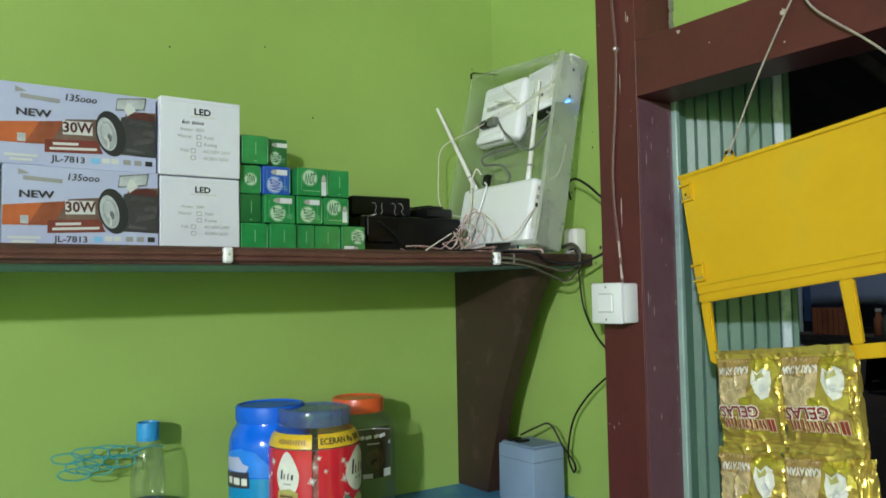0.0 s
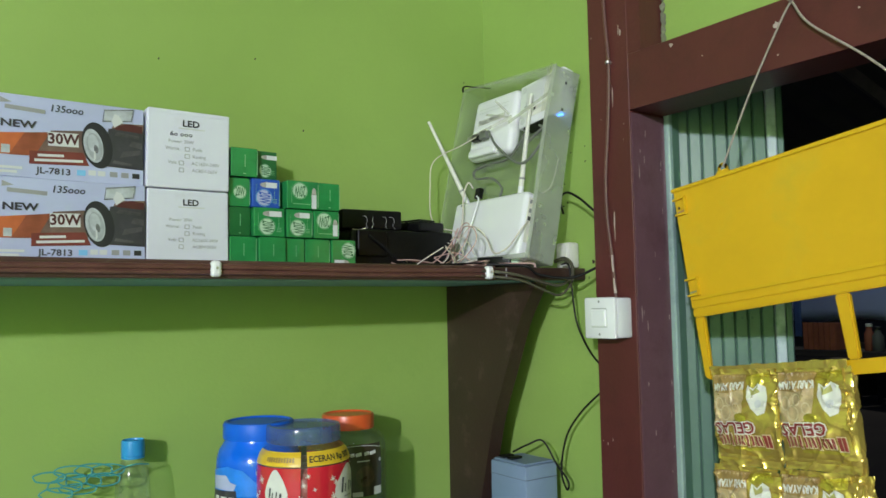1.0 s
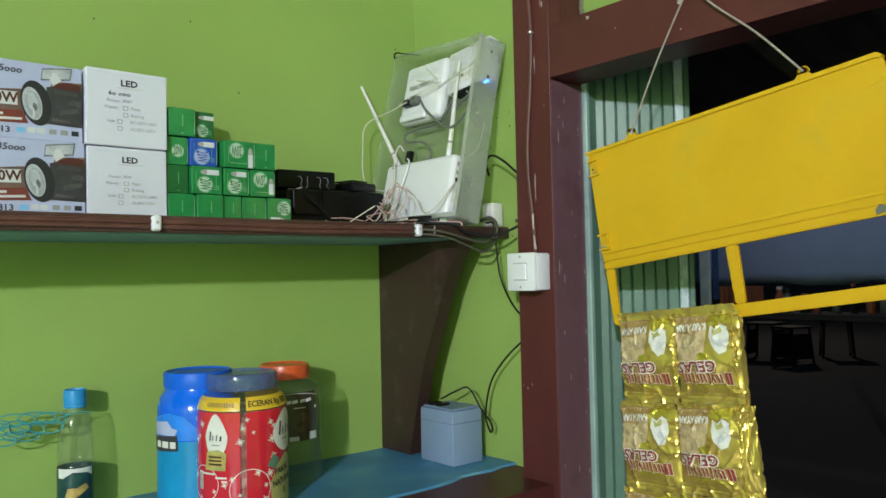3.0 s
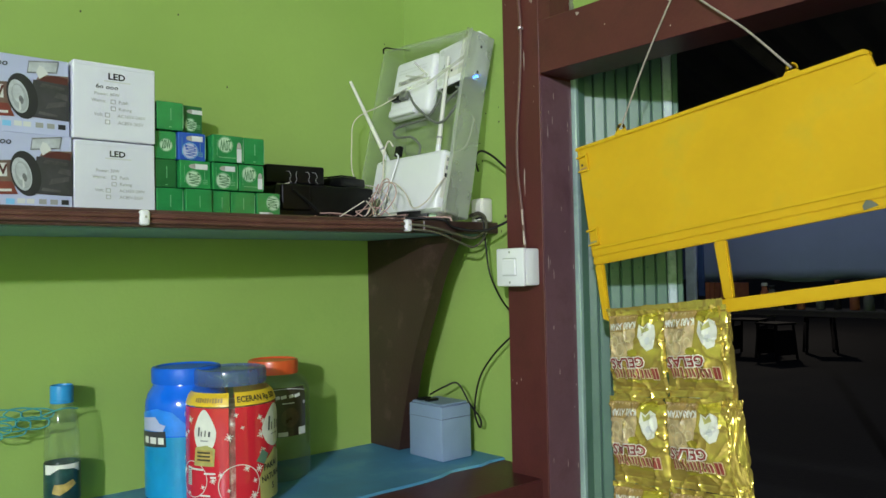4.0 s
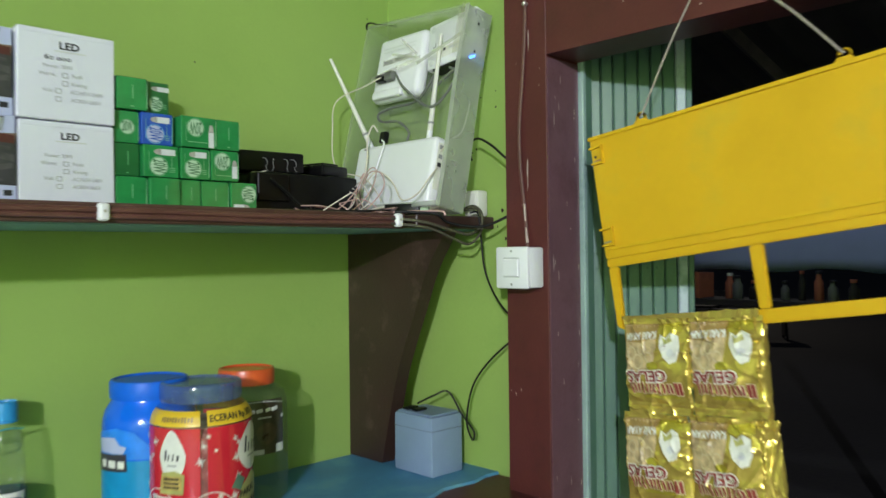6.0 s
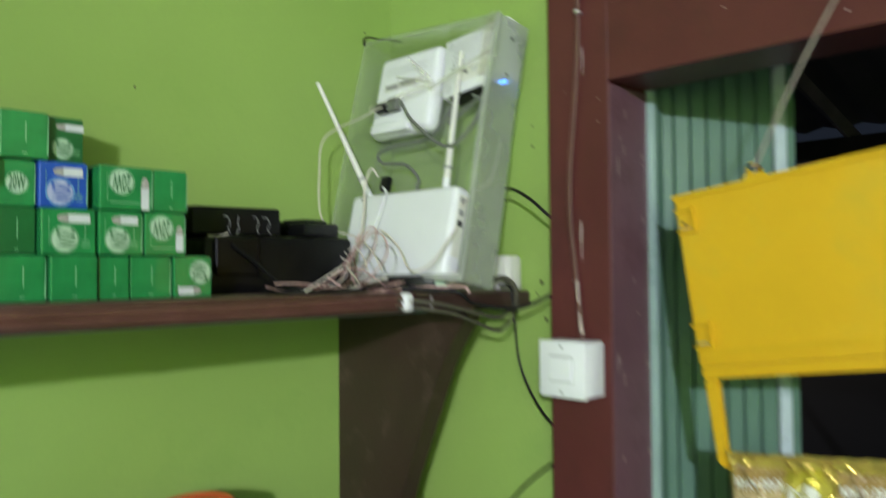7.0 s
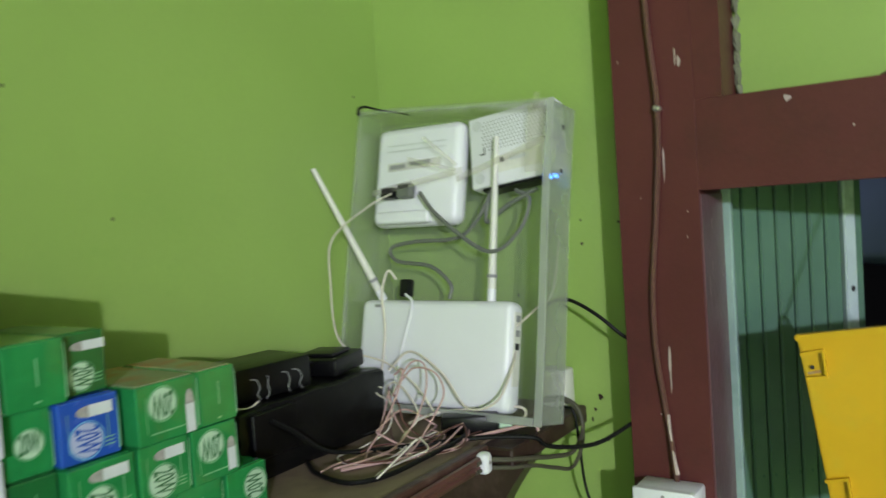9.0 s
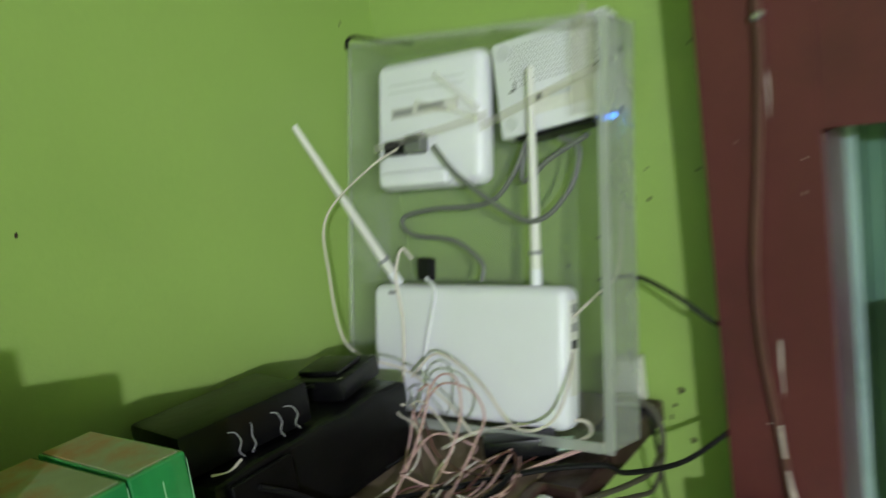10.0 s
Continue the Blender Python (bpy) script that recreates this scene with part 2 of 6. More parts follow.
LABEL_OCHRE = material("ochre_label_print", (0.48, 0.34, 0.10), 0.35, vary=0.4, scale=60, bump=0)
BAND_TEAL = material("teal_rubber_band", (0.05, 0.30, 0.31), 0.5, vary=0.1, bump=0)
BOX_CLEAR = clear("milky_container_front", (0.985, 0.99, 0.985), 0.12, (0.78, 0.82, 0.76), 0.25, 0.02)
BOX_MILKY = clear("milky_container_wall", (0.97, 0.98, 0.97), 0.30, (0.82, 0.85, 0.80), 0.25, 0.03)
BOX_RIM = clear("milky_container_rim", (0.93, 0.94, 0.92), 0.36, (0.84, 0.87, 0.82), 0.25, 0.03)
TAPE = clear("yellowed_tape", (0.97, 0.96, 0.92), 0.26, (0.80, 0.77, 0.68), 0.3, 0.05)
LED_BLUE = glow("blue_led", (0.05, 0.25, 1.0), 9.0)
STEEL = material("nail_steel", (0.55, 0.52, 0.48), 0.35, metal=0.8, vary=0.1, bump=0)


# ---- mesh tools ----
def mesh_of(bm, name, mat, smooth=False):
    me = bpy.data.meshes.new(name)
    bmesh.ops.recalc_face_normals(bm, faces=bm.faces)
    bm.to_mesh(me)
    bm.free()
    me.materials.append(mat)
    if smooth:
        me.shade_smooth()
        me.set_sharp_from_angle(angle=radians(38))
    return me


def part(name, bm, mat, parent, label="", smooth=False):
    """Links a bmesh as one mesh under a thing or a part; it is given in the thing's own space."""
    ob = new(name, mesh_of(bm, name, mat, smooth))
    ob.parent = parent
    return tagged(ob, label)


def thing(name, label, category, m=None, group="", kind=""):
    ob = new(name)
    ob.empty_display_size = 0.05
    if m is not None:
        ob.matrix_world = m
    return tagged(ob, label, category, group, kind)


def block(x0, x1, y0, y1, z0, z1, bevel=0.0, segments=1, bm=None):
    out = bm or bmesh.new()
    made = bmesh.ops.create_cube(out, size=1.0)["verts"]
    for v in made:
        v.co = Vector(((x0 + x1) / 2 + v.co.x * (x1 - x0), (y0 + y1) / 2 + v.co.y * (y1 - y0), (z0 + z1) / 2 + v.co.z * (z1 - z0)))
    if bevel:
        edges = {e for v in made for e in v.link_edges}
        bmesh.ops.bevel(out, geom=list(edges), offset=bevel, segments=segments, affect="EDGES", profile=0.5)
    return out


def lathe(profile, seg=40, close=True):
    """Turns (radius, height) pairs round the z axis."""
    bm = bmesh.new()
    rings = []
    for r, z in profile:
        rings.append([bm.verts.new((r * math.cos(2 * math.pi * k / seg), r * math.sin(2 * math.pi * k / seg), z)) for k in range(seg)])
    for a, b in zip(rings, rings[1:]):
        for k in range(seg):
            bm.faces.new((a[k], a[(k + 1) % seg], b[(k + 1) % seg], b[k]))
    if close:
        bm.faces.new(rings[0][::-1])
        bm.faces.new(rings[-1])
    return bm


def curved(points, steps=8):
    """A smooth line through the points (Catmull-Rom)."""
    p = [Vector(q) for q in points]
    p = [2 * p[0] - p[1], *p, 2 * p[-1] - p[-2]]
    out = []
    for a, b, c, d in zip(p, p[1:], p[2:], p[3:]):
        for k in range(steps):
            t = k / steps
            out.append(0.5 * (2 * b + (c - a) * t + (2 * a - 5 * b + 4 * c - d) * t * t + (3 * b - a - 3 * c + d) * t ** 3))
    return out + [p[-2]]


def tube(points, radius, sides=8, steps=8, bm=None, tip=None):
    """A round cable along the points; tip: the radius at the far end."""
    line = curved(points, steps) if len(points) > 2 else [Vector(q) for q in points]
    out = bm or bmesh.new()
    rings = []
    up = Vector((0.31, 0.17, 0.93))
    for k, q in enumerate(line):
        way = (line[min(k + 1, len(line) - 1)] - line[max(k - 1, 0)]).normalized()
        side = way.cross(up)
        if side.length < 1e-4:
            side = way.cross(Vector((1, 0, 0)))
        side.normalize()
        up = side.cross(way).normalized()
        r = radius if tip is None else radius + (tip - radius) * k / (len(line) - 1)
        rings.append([out.verts.new(q + r * (math.cos(2 * math.pi * j / sides) * side + math.sin(2 * math.pi * j / sides) * up)) for j in range(sides)])
    for a, b in zip(rings, rings[1:]):
        for j in range(sides):
            out.faces.new((a[j], a[(j + 1) % sides], b[(j + 1) % sides], b[j]))
    out.faces.new(rings[0][::-1])
    out.faces.new(rings[-1])
    return out


def outline(points, bm=None):
    """A flat face in the xy plane."""
    out = bm or bmesh.new()
    out.faces.new([out.verts.new((x, y, 0)) for x, y in points])
    return out


def rect(cx, cy, w, h, turn=0.0, bm=None):
    c, s = math.cos(radians(turn)), math.sin(radians(turn))
    return outline([(cx + c * x - s * y, cy + s * x + c * y) for x, y in ((-w / 2, -h / 2), (w / 2, -h / 2), (w / 2, h / 2), (-w / 2, h / 2))], bm)


def disc(cx, cy, rx, ry, turn=0.0, seg=28, bm=None):
    c, s = math.cos(radians(turn)), math.sin(radians(turn))
    pts = [(rx * math.cos(2 * math.pi * k / seg), ry * math.sin(2 * math.pi * k / seg)) for k in range(seg)]
    return outline([(cx + c * x - s * y, cy + s * x + c * y) for x, y in pts], bm)


def ring(cx, cy, r, width, seg=28, bm=None):
    out = bm or bmesh.new()
    inner, outer = ([out.verts.new((cx + q * math.cos(2 * math.pi * k / seg), cy + q * math.sin(2 * math.pi * k / seg), 0)) for k in range(seg)] for q in (r - width, r))
    for k in range(seg):
        out.faces.new((inner[k], outer[k], outer[(k + 1) % seg], inner[(k + 1) % seg]))
    return out


def words(text, cx, cy, height, turn=0.0, wide=1.0, bold=0.0, slant=0.0):
    """Flat letters of the built-in font, centred on (cx, cy); height: of a capital."""
    cu = bpy.data.curves.new("letters", "FONT")
    cu.body, cu.size, cu.align_x, cu.align_y, cu.offset, cu.shear, cu.resolution_u = text, height / 0.69, "CENTER", "CENTER", bold, slant, 2
    ob = bpy.data.objects.new("letters", cu)
    scene.collection.objects.link(ob)
    me = bpy.data.meshes.new_from_object(ob.evaluated_get(bpy.context.evaluated_depsgraph_get()))
    bm = bmesh.new()
    bm.from_mesh(me)
    bpy.data.objects.remove(ob)
    bpy.data.curves.remove(cu)
    bpy.data.meshes.remove(me)
    bmesh.ops.transform(bm, matrix=pose(cx, cy, 0, 0, 0, turn) @ Matrix.Diagonal((wide, 1, 1, 1)), verts=bm.verts)
    return bm


def laid(bm, m, lift=0.0005):
    """Lays flat print on a face: m carries its xy plane there, lift is its height over the face."""
    bmesh.ops.transform(bm, matrix=m @ pose(0, 0, lift), verts=bm.verts)
    return bm


def wrapped(bm, radius, start=0.0, lift=0.0006, cut=0.006):
    """Wraps flat print round an upright cylinder: x runs round it, y upwards."""
    bmesh.ops.triangulate(bm, faces=bm.faces)
    for _ in range(5):
        long = [e for e in bm.edges if abs(e.verts[0].co.x - e.verts[1].co.x) > cut]
        if not long:
            break
        bmesh.ops.subdivide_edges(bm, edges=long, cuts=1)
        bmesh.ops.triangulate(bm, faces=[f for f in bm.faces if len(f.verts) > 3])
    for v in bm.verts:
        a = start + v.co.x / radius
        r = (radius(v.co.y) if callable(radius) else radius) + lift + v.co.z
        v.co = Vector((r * math.cos(a), r * math.sin(a), v.co.y))
    return bm


FRONT = pose(0, 0, 0, 90, 0, 0)  # print on a face that looks towards -y
SIDE = Matrix(((0, 0, -1, 0), (-1, 0, 0, 0), (0, 1, 0, 0), (0, 0, 0, 1)))  # print on a face that looks towards -x


# ---- the room ----
YB, HIGH = 0.172, 3.05
SHELF_Z, SHELF_Y = 1.541, -0.108
WX = 0.040  # plane of the window wall


def structure(name, bm, mat, label, category):
    return tagged(new(name, mesh_of(bm, name, mat)), label, category, kind="structure")


structure("wall_back", block(-7.6, WX, YB, YB + 0.12, 0, HIGH), GREEN_WALL, "lime green painted plaster wall behind the shelf", "wall")
structure("wall_window_corner", block(WX, 0.12, -0.222, YB + 0.12, 0, HIGH), GREEN_WALL, "lime green painted plaster wall by the corner", "wall")
structure("wall_window_above", block(WX, 0.12, -2.2, -0.345, 1.912, HIGH), GREEN_WALL, "lime green plaster wall above the lintel", "wall")
structure("wall_window_below", block(WX, 0.12, -2.2, -0.315, 0, 0.80), GREEN_WALL, "lime green plaster wall below the opening", "wall")
structure("wall_window_far", block(WX, 0.12, -5.2, -2.2, 0, HIGH), GREEN_WALL, "lime green plaster wall past the opening", "wall")
structure("wall_left", block(-7.72, -7.6, -5.2, YB + 0.12, 0, HIGH), GREEN_WALL, "lime green painted plaster side wall", "wall")
structure("wall_behind", block(-7.72, 0.12, -5.32, -5.2, 0, HIGH), GREEN_WALL, "lime green painted plaster wall", "wall")
# added out of view; its dark colour holds back bounce on the upper walls
structure("ceiling", block(-7.72, 0.12, -5.32, YB + 0.12, HIGH, HIGH + 0.1), CEILING, "unseen ceiling, dark to limit bounce light", "ceiling")
structure("floor", block(-7.72, 0.12, -5.32, YB + 0.12, -0.1, 0.0), FLOOR, "plain grey floor", "floor")

# Window frame: post, lintel, far post, sill.
frame_post = thing("window_frame", "maroon painted timber window frame with chipped paint", "window frame", kind="structure")
part("post", block(-0.022, 0.070, -0.315, -0.221, 0.80, HIGH, 0.0008), BROWN, frame_post)
part("post_head", block(-0.0220, 0.069, -0.345, -0.3150, 1.9105, HIGH), BROWN, frame_post)
part("jamb_face", block(-0.019, 0.068, -0.3165, -0.3145, 0.80, 1.806), PURPLE, frame_post, "scuffed purplish worn jamb paint")
part("lintel", block(-0.0218, 0.070, -2.2, -0.3150, 1.8105, 1.9105, 0.0006), BROWN, frame_post)
part("far_post", block(-0.022, 0.070, -2.2, -2.1, 0.80, 1.81, 0.002), BROWN, frame_post)
part("sill", block(-0.030, 0.10, -2.2, -0.2215, 0.76, 0.80, 0.002), BROWN, frame_post)

rng = random.Random(4)


def chip(cx, cy, w, h, seed):
    """An uneven flake: bare plaster, a speck, a painted glint."""
    r = random.Random(seed)
    pts = []
    for k in range(14):
        a = 2 * math.pi * k / 14
        q = 0.55 + 0.6 * r.random()
        pts.append((cx + w / 2 * q * math.cos(a), cy + h / 2 * q * math.sin(a)))
    return outline(pts)


for k, (y, z, w, h) in enumerate(((-0.2775, 1.845, 0.0022, 0.045), (-0.2725, 1.610, 0.0034, 0.062), (-0.300, 1.955, 0.0040, 0.015), (-0.300, 1.76, 0.0012, 0.004), (-0.240, 1.22, 0.002, 0.008), (-0.296, 1.96, 0.0018, 0.020))):
    part("chip_and_glint", laid(chip(-y, z, w, h, k), SIDE, 0.0229), CHIP, frame_post)
for k, (x, z, w, h) in enumerate(((-0.004, 1.70, 0.0025, 0.030), (0.010, 1.725, 0.002, 0.016), (-0.010, 1.45, 0.003, 0.035), (0.004, 1.43, 0.0025, 0.020), (0.0, 1.33, 0.004, 0.008))):
    part("chip_and_glint", laid(chip(x, z, w, h, 40 + k), pose(0, -0.3168, 0) @ FRONT, 0.0006), CHIP, frame_post)
for k, (y, z, w) in enumerate(((-0.60, 1.875, 0.012), (-0.47, 1.865, 0.003), (-0.60, 1.83, 0.003), (-0.72, 1.862, 0.004), (-0.41, 1.90, 0.008))):
    part("chip_and_glint", laid(chip(-y, z, w, w, 70 + k), SIDE, 0.0225), CHIP, frame_post)

r = random.Random(77)
for k in range(18):  # small flecks down the jamb, most along its outer edge: chips and painted highlights
    x = 0.062 - 0.05 * r.random() ** 3 if k % 3 else -0.010 + 0.05 * r.random()
    part("chip_and_glint", laid(chip(x, 1.80 - 0.75 * r.random(), 0.0012 + 0.0016 * r.random(), 0.004 + 0.014 * r.random() ** 2, 500 + k), pose(0, -0.3168, 0) @ FRONT, 0.0006), CHIP, frame_post)
for k in range(7):  # flecks on the post's face
    part("chip_and_glint", laid(chip(0.228 + 0.080 * r.random(), 1.15 + 0.85 * r.random(), 0.0010 + 0.0010 * r.random(), 0.002 + 0.005 * r.random(), 600 + k), SIDE, 0.0229), CHIP, frame_post)

# Crumbling mortar in the joint over the lintel and beside the post.
bm = bmesh.new()
for k in range(70):
    y = -0.36 - 0.9 * rng.random() ** 1.3
    s = 0.003 + 0.006 * rng.random() * (1.6 if abs(y + 0.56) < 0.07 else 0.6)
    made = bmesh.ops.create_icosphere(bm, subdivisions=1, radius=s)["verts"]
    for v in made:
        v.co = Vector((WX - 0.002 + v.co.x * 0.7, y + v.co.y * 1.8 + 0.001 * rng.random(), 1.911 + v.co.z * (1.2 if abs(y + 0.56) < 0.07 else 0.7)))
tagged(new("mortar_crumbs", mesh_of(bm, "mortar_crumbs", MORTAR_BROWN)), "crumbling brown mortar along the top of the lintel", "mortar", kind="stuff")
bm = bmesh.new()
for k in range(46):
    z = 1.915 + 0.28 * rng.random()
    made = bmesh.ops.create_icosphere(bm, subdivisions=1, radius=0.0025 + 0.0035 * rng.random())["verts"]
    for v in made:
        v.co = Vector((WX - 0.003 + v.co.x, -0.346 - 0.005 * rng.random() + v.co.y * 0.7, z + v.co.z * 2.0))
tagged(new("mortar_joint", mesh_of(bm, "mortar_joint", MORTAR)), "rough grey mortar joint beside the post", "mortar", kind="stuff")

marks = thing("wall_specks", "small dark specks on the green wall", "specks", kind="stuff")
r = random.Random(12)
for k in range(16):
    part("speck", laid(chip(0.02 + 0.18 * r.random(), 1.50 + 0.42 * r.random(), 0.003 + 0.003 * r.random(), 0.003 + 0.004 * r.random(), 300 + k), pose(WX, 0, 0) @ SIDE, 0.0006), BROWN_DARK, marks)
for y, z, w in ((-0.158, 1.552, 0.007), (-0.166, 1.498, 0.006), (-0.150, 1.535, 0.004)):
    part("speck", laid(chip(-y, z, w, w * 1.2, 350), pose(WX, 0, 0) @ SIDE, 0.0008), BROWN_DARK, marks)
for x, z in ((-0.42, 1.822), (-0.70, 1.92), (-0.02, 1.98), (-0.52, 1.95)):
    part("speck", laid(chip(x, z, 0.003, 0.006, 330), pose(0, YB, 0) @ FRONT, 0.0006), BROWN_DARK, marks)

# ---- upper shelf ----
shelf = thing("wall_shelf", "long brown-edged wooden shelf with pale blue underside", "shelf", kind="")
part("board", block(-2.2, WX - 0.002, SHELF_Y + 0.012, YB - 0.001, SHELF_Z - 0.022, SHELF_Z, 0.001), SHELF_TOP, shelf)
part("underside", block(-2.2, WX - 0.002, SHELF_Y + 0.016, YB - 0.001, SHELF_Z - 0.027, SHELF_Z - 0.0222), SHELF_BLUE, shelf, "pale blue painted underside")
part("edge_strip", block(-2.2, -0.165, SHELF_Y - 0.001, SHELF_Y + 0.012, SHELF_Z - 0.025, SHELF_Z + 0.002, 0.003, 2), EDGE_BROWN, shelf, "dark brown painted front edge")
part("end_board", block(-0.165, WX - 0.002, SHELF_Y - 0.030, SHELF_Y + 0.012, SHELF_Z - 0.024, SHELF_Z - 0.001, 0.002), BROWN_DARK, shelf, "dark brown end of the shelf at the wall")
bm = bmesh.new()
rows = [(-0.122, 1.513), (-0.072, 1.44), (-0.036, 1.36), (0.012, 1.25), (0.036, 1.17), (0.060, 1.08), (0.066, 1.052)]
edge = curved([(0, y, z) for y, z in rows], 5)
ring_a = [bm.verts.new((-0.079, v.y, v.z)) for v in edge] + [bm.verts.new((-0.079, YB - 0.001, 1.052)), bm.verts.new((-0.079, YB - 0.001, 1.513))]
ring_b = [bm.verts.new((-0.047, v.co.y, v.co.z)) for v in ring_a]
bm.faces.new(ring_a)
bm.faces.new(ring_b[::-1])
for k in range(len(ring_a)):
    bm.faces.new((ring_a[k], ring_b[k], ring_b[(k + 1) % len(ring_a)], ring_a[(k + 1) % len(ring_a)]))
part("bracket", bm, BROWN_DARK, shelf, "dark brown curved plywood bracket")
part("edge_cable", tube([(-2.2, SHELF_Y - 0.005, 1.536), (-1.4, SHELF_Y - 0.005, 1.530), (-0.69, SHELF_Y - 0.005, 1.533), (-0.45, SHELF_Y - 0.005, 1.531), (-0.19, SHELF_Y - 0.005, 1.534)], 0.0045), BROWN_CABLE, shelf, "brown painted cable along the edge")
part("edge_cable", tube([(-2.2, SHELF_Y - 0.004, 1.526), (-0.69, SHELF_Y - 0.004, 1.525), (-0.45, SHELF_Y - 0.004, 1.523), (-0.19, SHELF_Y - 0.004, 1.526)], 0.004), BROWN_CABLE, shelf)
for x in (-0.694, -0.188):
    clip = part("cable_clip", block(x - 0.0075, x + 0.0075, SHELF_Y - 0.015, SHELF_Y - 0.0005, 1.518, 1.542, 0.005, 3), WHITE_PLASTIC, shelf, "white plastic cable clip")
    part("nail", laid(disc(x, 1.531, 0.002, 0.002), pose(0, SHELF_Y - 0.015, 0) @ FRONT, 0.0004), STEEL, clip)

# ---- lower counter ----
counter = thing("counter", "blue painted counter with a ragged brown front edge", "counter")
part("slab", block(-2.2, WX - 0.002, -0.30, YB - 0.001, 0.98, 1.046, 0.003), BROWN, counter, "worn maroon slab edge")
part("base", block(-2.2, WX - 0.002, -0.27, YB - 0.001, 0.0, 0.98), BROWN_DARK, counter)
bm = bmesh.new()
r = random.Random(9)
front = []
for k in range(61):
    x = -2.2 + (2.198 + WX) * k / 60
    y = -0.165 + 0.012 * noise.noise((x * 9, 0.3, 0)) + 0.008 * noise.noise((x * 31, 1.3, 0))
    if x > -0.14:
        y += 0.02
    front.append((x, y))
low = [bm.verts.new((x, y, 1.0462)) for x, y in front] + [bm.verts.new((WX - 0.002, YB - 0.001, 1.0462)), bm.verts.new((-2.2, YB - 0.001, 1.0462))]
high = [bm.verts.new((v.co.x, v.co.y + (0.004 if v.co.y < 0 else 0), 1.0505)) for v in low]
bm.faces.new(low)
bm.faces.new(high)
for k in range(len(low)):
    bm.faces.new((low[k], low[(k + 1) % len(low)], high[(k + 1) % len(low)], high[k]))
part("painted_top", bm, COUNTER_BLUE, counter, "blue painted top")
COUNTER_Z = 1.051

# ---- light switch ----
switch = thing("light_switch", "white surface-mounted light switch on the maroon post", "switch")
part("back_box", block(-0.060, -0.0225, -0.306, -0.236, 1.410, 1.480, 0.004, 2), WHITE_PLASTIC, switch, smooth=True)
plate = part("cover_plate", block(-0.068, -0.0605, -0.307, -0.235, 1.409, 1.481, 0.0035, 2), WHITE_PLASTIC, switch, smooth=True)
part("rocker_frame", block(-0.0688, -0.068, -0.2895, -0.2525, 1.4285, 1.4615, 0.0004), PALE_PRINT, plate)
part("rocker", block(-0.0715, -0.068, -0.288, -0.254, 1.430, 1.460, 0.0015), WHITE_PLASTIC, plate)
for z in (1.4165, 1.4735):
    part("screw", laid(disc(0.271, z, 0.0022, 0.0022), SIDE, 0.0684), GREY_PRINT, plate)
part("mark", laid(rect(0.271, 1.4615, 0.034, 0.0015), SIDE, 0.0684), GREY_PRINT, plate)

# ---- street side ----
ground = structure("ground", block(0.12, 300, -150, 150, -0.30, -0.12), ASPHALT, "dark ground outside at night", "ground")

# Folded metal door beside the opening.
leaf = thing("folding_door", "green ribbed metal folding door pushed open outside", "door", kind="")
a0, a1 = Vector((0.115, -0.305, 0)), Vector((0.222, -0.422, 0))
along = (a1 - a0).normalized()
out = Vector((-along.y, along.x, 0))
span = (a1 - a0).length
leaf.matrix_world = Matrix(((along.x, out.x, 0, a0.x), (along.y, out.y, 0, a0.y), (0, 0, 1, 0), (0, 0, 0, 1)))
count = 7
for k in range(count):
    x = span * k / count
    part("slat", block(x + 0.0008, x + span / count - 0.0008, -0.004, 0.006, -0.1, 2.25, 0.0022), DOOR_GREEN, leaf)
part("backing", block(0, span, 0.006, 0.009, -0.1, 2.25), DOOR_DARK, leaf)
part("edge_channel", block(span, span + 0.017, -0.010, 0.012, -0.1, 2.25, 0.002), DOOR_PALE, leaf, "pale worn metal edge channel")
part("edge_channel", block(span + 0.018, span + 0.030, -0.004, 0.014, -0.1, 2.25, 0.002), DOOR_GREEN, leaf)
part("bolt_hole", laid(disc(span + 0.009, 1.672, 0.003, 0.004), pose(0, -0.0101, 0) @ FRONT, 0.0005), BLACK_PRINT, leaf)
for z in (1.585, 1.5855):
    for k in range(6):
        part("rivet", laid(disc(0.035 + 0.017 * k, 1.44, 0.002, 0.0025), pose(0, -0.0045, 0) @ FRONT, 0.0006), DOOR_DARK, leaf)
    break
guide = thing("door_channel", "pale green metal door channel fixed beside the jamb", "door frame")
part("channel", block(0.0705, 0.082, -0.325, -0.311, -0.1, 2.25, 0.002), GUIDE_PAINT, guide)
part("channel_lip", block(0.087, 0.110, -0.318, -0.306, -0.1, 2.25, 0.002), DOOR_GREEN, guide)

# Awning roof over the opening.
awning = thing("awning", "dark corrugated awning roof on wooden rafters outside", "awning")
bm = bmesh.new()
top_rows = []
for k in range(81):
    y = -3.5 + 6 * k / 80
    z = 0.02 * (k % 2)
    top_rows.append((bm.verts.new((0.13, y, 2.75 + z)), bm.verts.new((2.6, y, 2.15 + z))))
for (a, b), (c, d) in zip(top_rows, top_rows[1:]):
    bm.faces.new((a, b, d, c))
sheet = part("roof_sheet", bm, ROOF_DARK, awning)
mod = sheet.modifiers.new("thickness", "SOLIDIFY")
mod.thickness = 0.004
for y in (-2.6, -1.9, -1.2, -0.5, 0.2, 0.9, 1.6):
    part("rafter", tube([(0.13, y, 2.70), (2.6, y, 2.10)], 0.03, 4), RAFTER, awning)
part("beam", block(2.5, 2.58, -3.5, 2.5, 2.02, 2.10, 0.004), WOOD_DARK, awning)
for y in (-3.4, 2.4):
    part("pole", block(2.5, 2.58, y, y + 0.08, -0.12, 2.02, 0.004), WOOD_DARK, awning)

